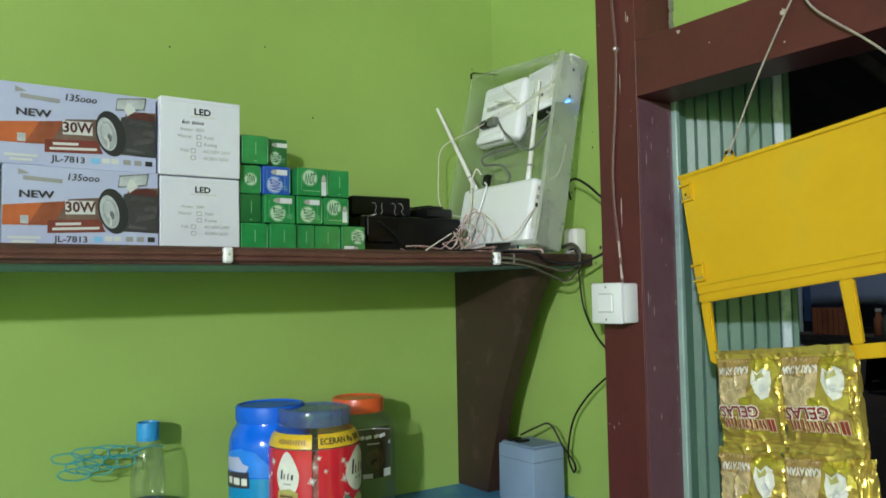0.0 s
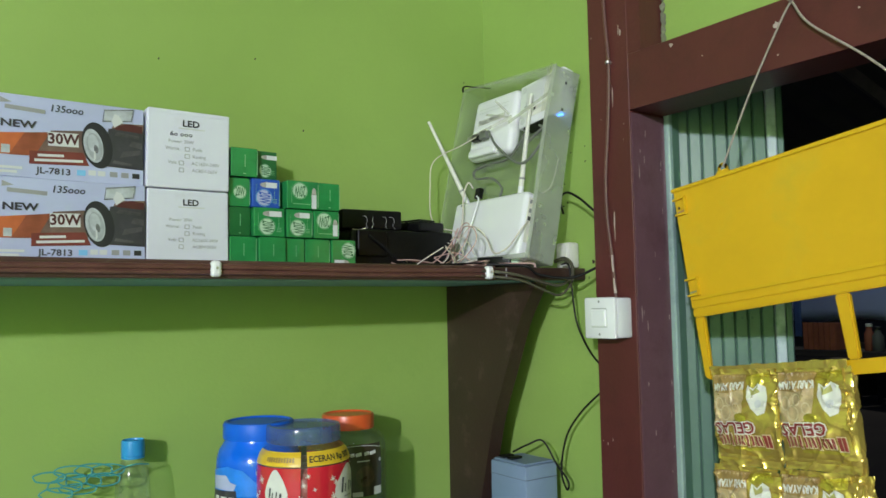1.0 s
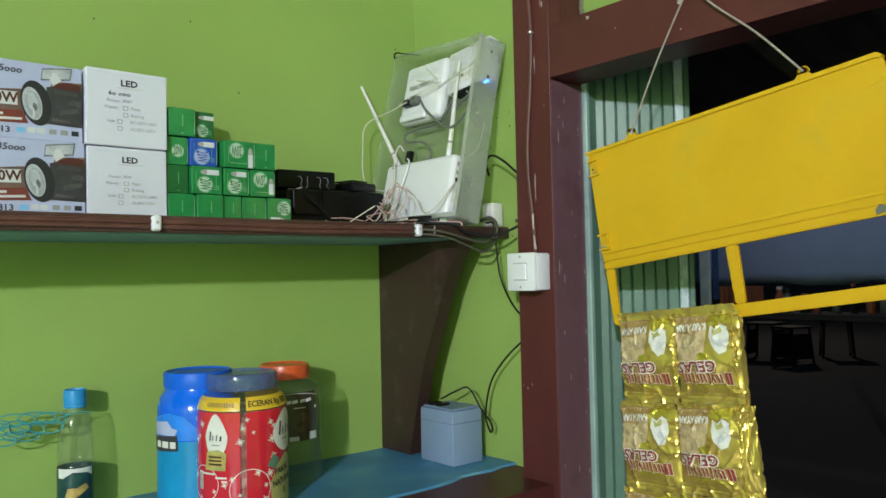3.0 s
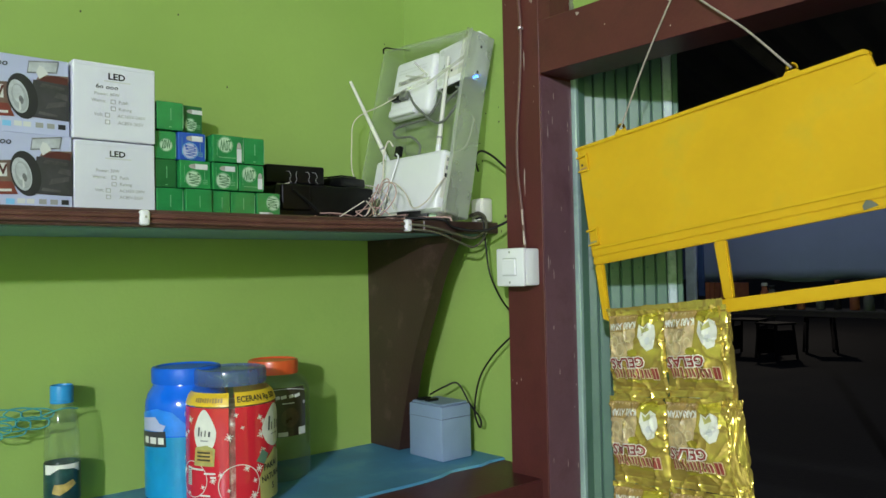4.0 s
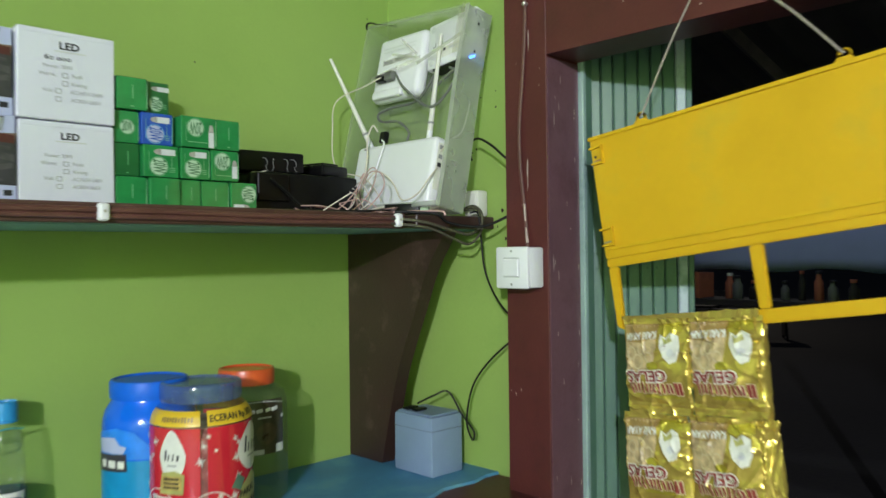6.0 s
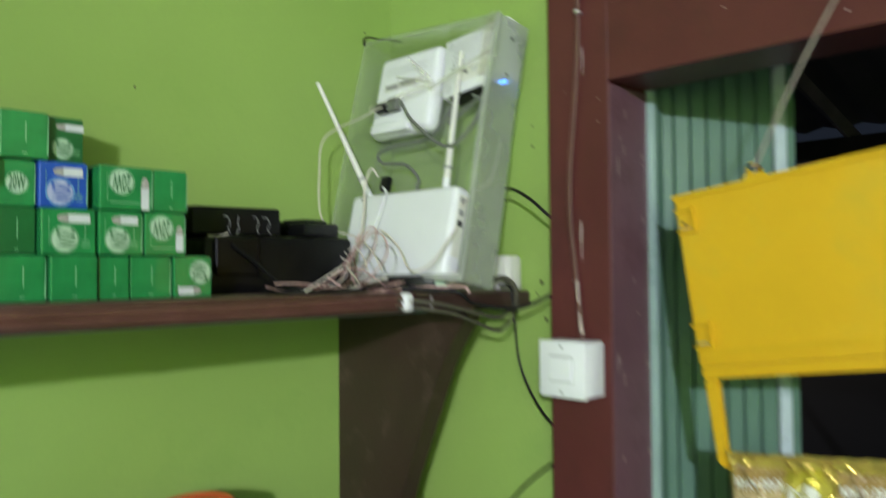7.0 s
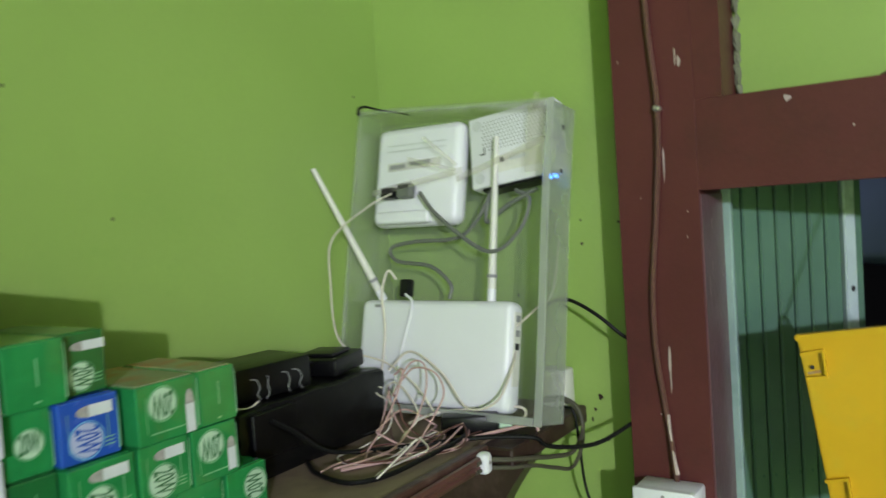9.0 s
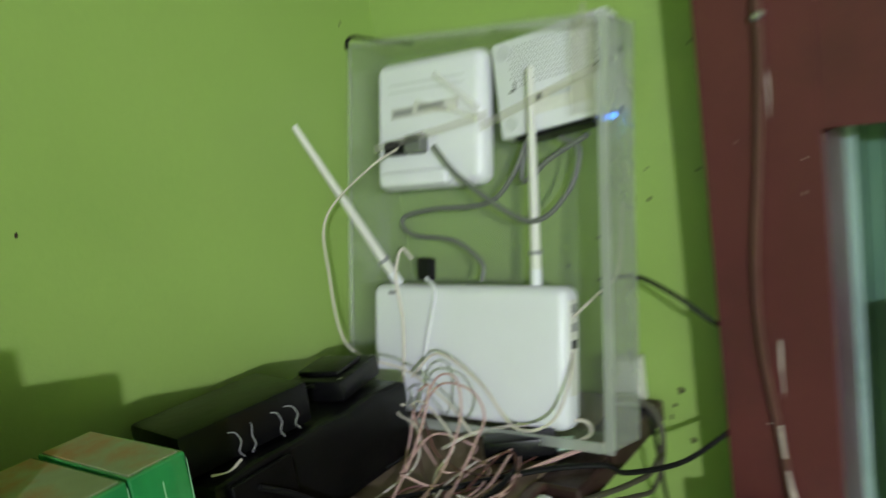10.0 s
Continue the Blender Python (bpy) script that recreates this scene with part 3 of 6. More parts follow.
# Stall across the street: tarpaulin, posts, tables, crates.
stall = thing("street_stall", "blue-grey tarpaulin stall with wooden posts across the street", "stall")
bm = bmesh.new()
nx, nz = 30, 10
grid = [[bm.verts.new((4.2 + 0.05 * math.sin(k * 0.9) + 0.02 * noise.noise((k * 0.5, j * 0.7, 3)), -2.2 + 5.6 * k / nx, 1.33 + 0.80 * j / nz + (0.015 * math.sin(k * 1.7) if j == 0 else 0))) for j in range(nz + 1)] for k in range(nx + 1)]
for k in range(nx):
    for j in range(nz):
        bm.faces.new((grid[k][j], grid[k + 1][j], grid[k + 1][j + 1], grid[k][j + 1]))
cloth = part("tarpaulin", bm, TARP, stall, "blue-grey tarpaulin sheet", smooth=True)
mod = cloth.modifiers.new("thickness", "SOLIDIFY")
mod.thickness = 0.003
for y in (-2.15, -0.4, 2.2, 3.35):
    part("post", block(4.26, 4.32, y, y + 0.06, -0.12, 2.14, 0.004), WOOD_DARK, stall)
part("pale_post", block(4.06, 4.09, 1.845, 1.925, -0.12, 1.80, 0.004), PALE_POST, stall, "pale blue-grey painted post")
part("blue_cloth", block(4.10, 4.12, 1.80, 1.846, 1.22, 1.60, 0.004), CLOTH_BLUE, stall, "dark blue cloth")
part("table_top", block(3.80, 4.13, 0.2, 2.4, 1.11, 1.15, 0.004), WOOD_DARK, stall)
for y in (0.25, 2.3):
    part("table_leg", block(3.95, 4.01, y, y + 0.06, -0.12, 1.11), WOOD_DARK, stall)
crate = thing("crate", "faded red slatted wooden crate on the stall table", "crate")
for j in range(6):
    part("slat", block(3.85, 3.862, 1.43 + 0.036 * j, 1.459 + 0.036 * j, 1.151, 1.325), RED_CRATE, crate)
part("back", block(3.866, 4.06, 1.43, 1.64, 1.151, 1.32), RED_CRATE, crate)
r = random.Random(21)
for k in range(9):
    y, tall, wide = 1.26 - 0.095 * k + 0.03 * r.random(), 0.10 + 0.07 * r.random(), 0.022 + 0.012 * r.random()
    pot = thing("condiment_jar", "small jar standing on the stall table", "jar", pose(3.90 + 0.12 * r.random(), y, 1.1505), "jars on the stall table")
    part("body", lathe([(wide, 0), (wide * 1.05, 0.006), (wide, tall * 0.7), (wide * 0.6, tall * 0.85), (wide * 0.6, tall)], 14), (RED_CRATE, GREY_CABLE, WOOD_DARK)[k % 3], pot, smooth=True)
    part("cap", laid(lathe([(wide * 0.68, 0), (wide * 0.68, 0.016), (wide * 0.6, 0.020)], 14), pose(0, 0, tall + 0.0004), 0), (WHITE_AGED, BLACK_PRINT, RED_CRATE)[(k + r.randrange(2)) % 3], pot)


def stool(x, y, wide, tall, turn, mat):
    """A plain four-legged stool with a rail on each side."""
    one = thing("stool", "dark plastic stool on the ground outside", "stool", pose(x, y, -0.12, 0, 0, turn), "stools outside")
    h = wide / 2
    part("seat", block(-h, h, -h, h, tall - 0.03, tall, 0.006, 2), mat, one)
    for a in (-1, 1):
        for b in (-1, 1):
            part("leg", tube([(a * h * 0.82, b * h * 0.82, tall - 0.03), (a * h * 0.98, b * h * 0.98, 0.0)], 0.022, 6), mat, one)
        part("rail", block(-h * 0.86, h * 0.86, a * h * 0.88 - 0.012, a * h * 0.88 + 0.012, tall * 0.12, tall * 0.80), mat, one)


stool(12.0, 5.62, 0.50, 0.62, 8, WOOD_DARK)
stool(11.6, 4.95, 0.46, 0.60, -20, WOOD_DARK)
stool(12.8, 4.75, 0.50, 0.66, 30, WOOD_DARK)
board = thing("plank", "pale tan plank leaning behind the stools outside", "plank", pose(12.6, 5.75, -0.12))
part("plank", block(0, 0.03, -0.26, -0.14, 0.0, 0.52, 0.004), RAFTER, board)
part("cross_board", block(-0.02, -0.001, -0.32, 0.04, 0.52, 0.86, 0.004), RAFTER, board)
# ---- boxes on the shelf ----
def printed_box(x0, x1, z0, z1, y0, turn):
    """A printed torch carton; the print is given in shares of its width and height."""
    w, h = x1 - x0, z1 - z0
    box = thing("torch_carton", "glossy printed cardboard torch carton with handwritten price", "carton", pose(x0, y0, z0, 0, 0, turn), "cartons on the shelf")
    part("carton", block(0, w, 0, 0.11, 0, h, 0.0012), CARD_COOL, box)

    def on(name, bm, mat, lift=0.0006, label=""):
        part(name, laid(bm, FRONT, lift), mat, box, label)

    def share(points):
        return outline([(a * w, b * h) for a, b in points])

    on("orange_band", share(((0, 0.26), (0.30, 0.27), (0.42, 0.58), (0.0, 0.50))), CARD_ORANGE)
    on("rust_band", share(((0.15, 0.262), (0.32, 0.27), (0.43, 0.585), (0.24, 0.545))), CARD_RUST, 0.00065)
    on("brown_band", share(((0.28, 0.20), (0.62, 0.20), (0.62, 0.64), (0.40, 0.60))), CARD_BROWN, 0.0007)
    on("amber_patch", rect(0.10 * w, 0.33 * h, 0.08 * w, 0.10 * h), CARD_ORANGE, 0.0009)
    on("light_patch", rect(0.13 * w, 0.33 * h, 0.05 * w, 0.10 * h), SILVER_PRINT, 0.0011)
    on("red_block", share(((0.27, 0.17), (0.64, 0.20), (0.60, 0.36), (0.27, 0.33))), CARD_RED, 0.0009)
    on("lower_strip", share(((0.27, 0.0), (1, 0.0), (1, 0.20), (0.30, 0.17))), CARD_COOL, 0.0011)
    on("picture_ground", share(((0.66, 0.22), (1.0, 0.20), (1.0, 0.80), (0.80, 0.78))), CARD_BROWN, 0.0008)
    on("torch_body", share(((0.74, 0.22), (1.0, 0.20), (1.0, 0.72), (0.93, 0.75), (0.76, 0.70))), CARD_NAVY, 0.0012)
    for points in (((0.80, 0.62), (0.97, 0.60), (0.97, 0.64), (0.82, 0.67)), ((0.84, 0.34), (0.98, 0.40), (0.98, 0.46), (0.86, 0.42)), ((0.79, 0.26), (0.92, 0.24), (0.92, 0.27), (0.80, 0.30)), ((0.90, 0.50), (0.99, 0.47), (0.99, 0.55), (0.92, 0.57))):
        on("body_shine", share(points), BODY_GREY, 0.0014)
    on("torch_handle", share(((0.80, 0.70), (0.99, 0.68), (0.99, 0.77), (0.90, 0.79), (0.82, 0.75))), CARD_MAROON, 0.0013)
    on("torch_head", disc(0.69 * w, 0.47 * h, 0.098 * w, 0.295 * h, 12), BLACK_PRINT, 0.0015)
    on("reflector", disc(0.665 * w, 0.46 * h, 0.062 * w, 0.215 * h, 12), SILVER_PRINT, 0.0018)
    on("lens_shade", disc(0.672 * w, 0.45 * h, 0.050 * w, 0.175 * h, 12), LENS_GREY, 0.0020)
    on("lens_glow", disc(0.662 * w, 0.49 * h, 0.034 * w, 0.115 * h, 12), SILVER_PRINT, 0.0021)
    on("lens_bulb", disc(0.682 * w, 0.42 * h, 0.014 * w, 0.055 * h, 12), CARD_GREY, 0.0022)
    on("lens_glint", share(((0.668, 0.26), (0.682, 0.30), (0.676, 0.40), (0.668, 0.38))), PALE_PRINT, 0.0023)
    bm = share(((0.72, 0.78), (0.73, 0.93), (0.735, 0.93), (0.725, 0.78)))
    for q in (((0.73, 0.92), (0.93, 0.97), (0.93, 0.985), (0.73, 0.94)), ((0.91, 0.82), (0.925, 0.97), (0.93, 0.97), (0.917, 0.82)), ((0.72, 0.78), (0.91, 0.82), (0.91, 0.835), (0.72, 0.795))):
        outline([(a * w, b * h) for a, b in q], bm)
    on("screen_picture", share(((0.728, 0.80), (0.91, 0.835), (0.925, 0.965), (0.737, 0.925))), SILVER_PRINT, 0.0010)
    on("sketch_frame", bm, CARD_GREY, 0.0012)
    on("beam_sketch", share(((0.78, 0.80), (0.80, 0.90), (0.83, 0.88), (0.86, 0.80), (0.80, 0.72))), PALE_PRINT, 0.0014)
    on("number_plate_patch", rect(0.475 * w, 0.50 * h, 0.19 * w, 0.17 * h, 2), PALE_PRINT, 0.0011)
    on("lettering", words("30W", 0.475 * w, 0.50 * h, 0.125 * h, 2, 0.95, 0.0006), CARD_MAROON, 0.0014)
    on("lettering", words("NEW", 0.20 * w, 0.64 * h, 0.085 * h, 0, 1.35, 0.0004), CARD_NAVY, 0.0010)
    on("handwriting", words("135ooo", 0.49 * w, 0.875 * h, 0.085 * h, 0, 1.0, 0.0001, 0.15), BLACK_PRINT, 0.0010)
    on("lettering", words("JL-7813", 0.42 * w, 0.095 * h, 0.075 * h, 0, 1.15, 0.0003), CARD_NAVY, 0.0014)
    on("logo_bar", rect(0.24 * w, 0.83 * h, 0.24 * w, 0.05 * h, -3), GREY_PRINT, 0.0009)
    on("logo_triangle", outline([(0.09 * w, 0.88 * h), (0.16 * w, 0.90 * h), (0.09 * w, 0.95 * h)]), GREY_PRINT, 0.0009)
    for x, y, wide, turned in ((0.40, 0.29, 0.16, 3), (0.45, 0.235, 0.30, 3), (0.13, 0.11, 0.20, 0), (0.13, 0.06, 0.14, 0)):
        on("small_print", rect(x * w, y * h, wide * w, 0.032 * h, turned), PALE_PRINT, 0.0012)
    on("badge", rect(0.59 * w, 0.105 * h, 0.055 * w, 0.07 * h), CARD_SKY, 0.0014)
    for a, c in ((0.66, PALE_PRINT), (0.72, PALE_PRINT), (0.80, GREY_PRINT), (0.875, GREY_PRINT), (0.95, BLACK_PRINT)):
        on("badge", rect(a * w, 0.115 * h, 0.05 * w, 0.065 * h), c, 0.0014)
    return box


printed_box(-0.977, -0.7675, SHELF_Z + 0.003, SHELF_Z + 0.119, -0.012, -0.4)
printed_box(-0.982, -0.770, SHELF_Z + 0.1195, SHELF_Z + 0.2365, -0.010, 0.5)


def white_box(x0, x1, z0, z1, y0, turn, price):
    w, h = x1 - x0, z1 - z0
    box = thing("lamp_carton", "plain white cardboard lamp carton with black print" + (" and handwritten price" if price else ""), "carton", pose(x0, y0, z0, 0, 0, turn), "cartons on the shelf")
    bm = block(0, w, 0, 0.125, 0, h, 0.0022, 2)
    for v in bm.verts:  # soft bulge of a tired carton
        v.co.y += 0.0005 * noise.noise((v.co.x * 20, v.co.z * 20, x0 * 9 + z0 * 7))
        v.co.x += 0.0012 * noise.noise((v.co.z * 18, 4, z0 * 11))
        v.co.z += 0.0035 * noise.noise((v.co.x * 9 + 3, v.co.y * 9, z0 * 17)) * (v.co.z / h)
        v.co.x += 0.004 * noise.noise((v.co.z * 7 + 5, v.co.x * 5, z0 * 23)) * (v.co.z / h)
    part("carton", bm, CARD_WHITE, box)
    part("lid_flap", block(0.003, w - 0.003, -0.0006, 0.001, h - 0.007, h - 0.0035), CARD_WHITE, box)

    def on(name, bm, mat):
        part(name, laid(bm, FRONT, 0.0010), mat, box)

    on("lettering", words("LED", 0.52 * w, 0.83 * h, 0.080 * h, 0, 1.1, 0.0003), BLACK_PRINT)
    on("underline", rect(0.53 * w, 0.768 * h, 0.32 * w, 0.016 * h), PALE_PRINT)
    if price:
        on("handwriting", words("6o ooo", 0.40 * w, 0.690 * h, 0.055 * h, 0, 1.2, 0.0, 0.1), BLACK_PRINT)
    for text, x, y in (("Power: 30W", 0.40, 0.595), ("Warna:", 0.30, 0.505), ("Putih", 0.60, 0.505), ("Kuning", 0.62, 0.415), ("Volt:", 0.30, 0.325), ("AC165V-240V", 0.70, 0.325), ("AC85V-265V", 0.69, 0.235)):
        on("lettering", words(text, x * w, y * h, 0.042 * h, 0, 1.0), SOFT_PRINT)
    for x, y in ((0.475, 0.505), (0.475, 0.415), (0.405, 0.325), (0.405, 0.235)):
        bm = bmesh.new()
        for cx, cy, a, b in ((x, y + 0.025, 0.055, 0.007), (x, y - 0.025, 0.055, 0.007), (x - 0.026, y, 0.007, 0.05), (x + 0.026, y, 0.007, 0.05)):
            rect(cx * w, cy * h, a * w, b * h, 0, bm)
        on("tick_box", bm, SOFT_PRINT)
    return box


white_box(-0.7655, -0.6375, SHELF_Z + 0.001, SHELF_Z + 0.1165, -0.014, 0.6, False)
white_box(-0.7670, -0.6390, SHELF_Z + 0.1185, SHELF_Z + 0.2415, -0.016, -0.8, True)


def bulb_box(x0, x1, row, kind, mat=None, y0=-0.015, turn=0.0):
    """A small glossy lamp-bulb box. kind: plain end, or the lamp picture and disc laid out four ways."""
    step = 0.0486
    z0 = SHELF_Z + 0.0005 + row * step
    w, h, d = x1 - x0, step - 0.0012, 0.105
    blue = mat is BLUE_CARD
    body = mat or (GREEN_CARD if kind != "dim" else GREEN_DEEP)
    box = thing("bulb_box", ("royal blue" if blue else "green") + " glossy cardboard light-bulb box in a stack", "bulb box", pose(x0, y0, z0, 0, 0, turn), "stacked light-bulb boxes")
    part("carton", block(0.0004, w - 0.0004, 0, d, 0, h, 0.0014, 2), body, box)
    part("top_flap", block(0.003, w - 0.003, 0.004, d - 0.003, h - 0.0002, h + 0.0006), KRAFT if row == 2 and not blue else body, box)

    def on(name, bm, m, lift=0.0006):
        part(name, laid(bm, FRONT, lift), m, box)

    # painted highlight of the shrink wrap along the right edge of some boxes
    if (row + round(x0 * 1000)) % 2 == 0:
        on("wrap_glint", outline([(w * 0.95, h * 0.08), (w * 0.985, h * 0.08), (w * 0.985, h * 0.90), (w * 0.972, h * 0.94)]), GREEN_LIGHT, 0.0009)
    if kind == "plain":
        on("panel", rect(w / 2, h / 2, w * 0.86, h * 0.90), body, 0.0004)
        on("mark", rect(w * 0.52, h * 0.55, 0.0011, h * 0.42), GREEN_LIGHT, 0.0008)
        on("mark", rect(w * 0.50, h * 0.10, w * 0.10, 0.0012), GREEN_LIGHT, 0.0008)
        return box
    layouts = {"top": (0.42, 0.34, -90, 0.56, 0.79, 0), "right": (0.40, 0.64, 180, 0.84, 0.42, -90), "bottom": (0.68, 0.62, 90, 0.42, 0.17, 180), "dim": (0.52, 0.5, 0, None, 0, 0), "low": (0.42, 0.30, -90, 0.58, 0.78, 0)}
    cx, cy, turned, lx, ly, lturn = layouts[kind]
    small = min(w, h)
    on("disc", disc(cx * w, cy * h, 0.27 * small, 0.27 * small), GREEN_PALE if not blue else CARD_COOL, 0.0006)
    on("disc_rim", ring(cx * w, cy * h, 0.305 * small, 0.02 * small), GREEN_LIGHT if not blue else CARD_SKY, 0.0008)
    on("lettering", words("20W", cx * w, cy * h, 0.40 * small, turned, 0.36, 0.0004), GREEN_DEEP if not blue else BLUE_CARD, 0.0010)
    if lx is not None:
        length, thick = 0.64 * max(w, h), 0.19 * small
        at = pose(lx * w, ly * h, 0, 0, 0, lturn)
        bm = rect(length * 0.18, 0, length * 0.64, thick)
        bmesh.ops.transform(bm, matrix=at, verts=bm.verts)
        on("lamp_picture", bm, LAMP_WHITE, 0.0009)
        bm = outline([(-length * 0.14, -thick * 0.5), (-length * 0.14, thick * 0.5), (-length * 0.34, thick * 0.38), (-length * 0.44, thick * 0.15), (-length * 0.44, -thick * 0.15), (-length * 0.34, -thick * 0.38)])
        bmesh.ops.transform(bm, matrix=at, verts=bm.verts)
        on("lamp_cap", bm, LAMP_CAP, 0.0009)
        bm = rect(-length * 0.14, 0, length * 0.03, thick * 1.1)
        bmesh.ops.transform(bm, matrix=pose(lx * w, ly * h, 0, 0, 0, lturn), verts=bm.verts)
        on("lamp_collar", bm, GREY_PRINT, 0.0012)
    if kind in ("top", "low"):
        for k in range(3):
            on("small_print", rect(0.80 * w, (0.30 - 0.06 * k) * h, 0.16 * w, 0.017 * h), GREEN_LIGHT, 0.0008)
    if kind in ("top", "right"):  # paler printed band beside the disc
        on("print_band", rect(0.79 * w, 0.50 * h, 0.012 * w, 0.36 * h), GREEN_LIGHT, 0.0007)
        on("print_band", rect(0.14 * w, 0.50 * h, 0.008 * w, 0.62 * h), GREEN_LIGHT, 0.0007)
    if kind == "right":
        on("underline", rect(0.46 * w, 0.17 * h, 0.55 * w, 0.02 * h), GREEN_LIGHT, 0.0007)
    return box


for x0, x1, row, kind, mat, y0, turn in (
    (-0.636, -0.590, 0, "plain", None, -0.012, 0), (-0.589, -0.541, 0, "plain", None, -0.020, 1), (-0.539, -0.505, 0, "plain", None, -0.014, 0), (-0.504, -0.457, 0, "plain", None, -0.012, -1), (-0.455, -0.407, 0, "bottom", None, -0.016, 2),
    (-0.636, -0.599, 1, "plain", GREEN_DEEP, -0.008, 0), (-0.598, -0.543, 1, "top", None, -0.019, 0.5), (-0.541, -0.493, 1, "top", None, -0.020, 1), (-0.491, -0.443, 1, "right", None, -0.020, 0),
    (-0.636, -0.599, 2, "dim", GREEN_CARD, -0.006, 0), (-0.598, -0.549, 2, "top", BLUE_CARD, -0.012, 0), (-0.542, -0.483, 2, "right", None, -0.024, 0.8), (-0.482, -0.442, 2, "plain", None, -0.022, 0),
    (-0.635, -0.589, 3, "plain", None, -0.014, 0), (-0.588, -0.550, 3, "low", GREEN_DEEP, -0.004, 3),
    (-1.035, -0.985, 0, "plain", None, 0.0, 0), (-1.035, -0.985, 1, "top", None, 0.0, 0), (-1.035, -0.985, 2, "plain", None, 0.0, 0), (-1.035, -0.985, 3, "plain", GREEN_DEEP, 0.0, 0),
):
    bulb_box(x0, x1, row, kind, mat, y0, turn)

# ---- black power units ----
psu = thing("power_unit", "black plastic power unit lying under another on the shelf", "power unit")
bm = block(-0.385, -0.152, 0.045, 0.140, SHELF_Z, SHELF_Z + 0.078, 0.006, 2)
bmesh.ops.subdivide_edges(bm, edges=bm.edges[:], cuts=5, use_grid_fill=True)
for v in bm.verts:  # slack black film wrapped round it
    if v.co.z > SHELF_Z + 0.004:
        v.co += 0.006 * noise.noise_vector(v.co * 22) + 0.0025 * noise.noise_vector(v.co * 70)
        v.co.z = min(v.co.z, SHELF_Z + 0.0792)
part("case", bm, BLACK_PLASTIC, psu, "creased black film over the case", smooth=True)
part("film_flap", block(-0.372, -0.310, 0.0385, 0.0435, SHELF_Z + 0.026, SHELF_Z + 0.074, 0.0012), BLACK_PLASTIC, psu, "loose flap of black film")
strip = thing("power_strip", "black power strip with bent wire ends on top", "power strip", pose(-0.318, 0.098, SHELF_Z + 0.0795, 0, 0, -5))
part("case", block(-0.068, 0.058, -0.034, 0.040, 0, 0.037, 0.004, 2), BLACK_PLASTIC, strip, smooth=True)
for x, turn in ((-0.026, 1.0), (-0.004, -0.6), (0.016, 0.8), (0.030, 1.2)):
    pts = [(x, -0.0335, 0.024), (x + 0.004 * turn, -0.039, 0.023), (x + 0.007 * turn, -0.040, 0.015), (x + 0.004 * turn, -0.040, 0.008), (x + 0.009 * turn, -0.038, 0.001)]
    part("wire_end", tube(pts, 0.0005, 6), GREY_PRINT, strip)
part("wire_end", tube([(-0.048, -0.036, -0.002), (-0.036, -0.042, -0.003), (-0.022, -0.040, 0.001)], 0.0012, 6), CREAM_CABLE, strip)
brick = thing("adapter_brick", "small black adapter with a cable lying on the power unit", "adapter", pose(-0.196, 0.100, SHELF_Z + 0.0795, 0, 0, 14))
part("case", block(-0.036, 0.040, -0.034, 0.026, 0.0, 0.021, 0.004, 2), BLACK_PLASTIC, brick, smooth=True)
part("cap", block(-0.024, 0.022, -0.024, 0.020, 0.0212, 0.026, 0.0015, 2), BLACK_PLASTIC, brick, smooth=True)
for x, y in ((-0.030, -0.029), (0.034, -0.029), (0.034, 0.020)):
    part("screw", laid(disc(x, y, 0.0022, 0.0022), pose(0, 0, 0.0212), 0.0003), STEEL, brick, "bright steel screw")
part("cable", tube([(-0.028, 0.0, 0.008), (-0.045, -0.006, 0.020), (-0.066, 0.006, 0.016), (-0.085, 0.02, 0.006)], 0.0018), BLACK_RUBBER, brick)

# ---- leaning container with the routers ----
LEAN = pose(-0.066, 0, SHELF_Z + 0.003, 0, 13.2, 0)


def plate_block(y0, y1, n0, n1, z0, z1, bevel=0.0, seg=2):
    """A block in the leaning frame: y across, n outwards from the wall, z up."""
    return block(-n1, -n0, min(y0, y1), max(y0, y1), z0, z1, bevel, seg)


tub = thing("plastic_container", "milky clear plastic container leaning on the wall round the routers", "container", LEAN)
T, D = 0.0015, 0.064


def tub_part(name, y0, y1, n0, n1, z0, z1, mat, bevel=0.0, label=""):
    """A wall of the container, whose top droops towards the post and whose front is a little lower there."""
    bm = plate_block(y0, y1, n0, n1, z0, z1, bevel, 1)
    if z1 > 0.1:
        bmesh.ops.subdivide_edges(bm, edges=[e for e in bm.edges if abs(e.verts[0].co.z - e.verts[1].co.z) > 0.1 or abs(e.verts[0].co.y - e.verts[1].co.y) > 0.1], cuts=6, use_grid_fill=True)
    for v in bm.verts:
        across = min(1.0, max(0.0, (0.146 - v.co.y) / 0.30))
        high = max(0.0, v.co.z) / 0.405
        v.co.z -= high ** 2 * across * (0.016 + 0.10 * max(0.0, -v.co.x))
        v.co.x += 0.0022 * math.sin(v.co.z * 14 + 1.0) * (0.3 + across)
    return part(name, bm, mat, tub, label)


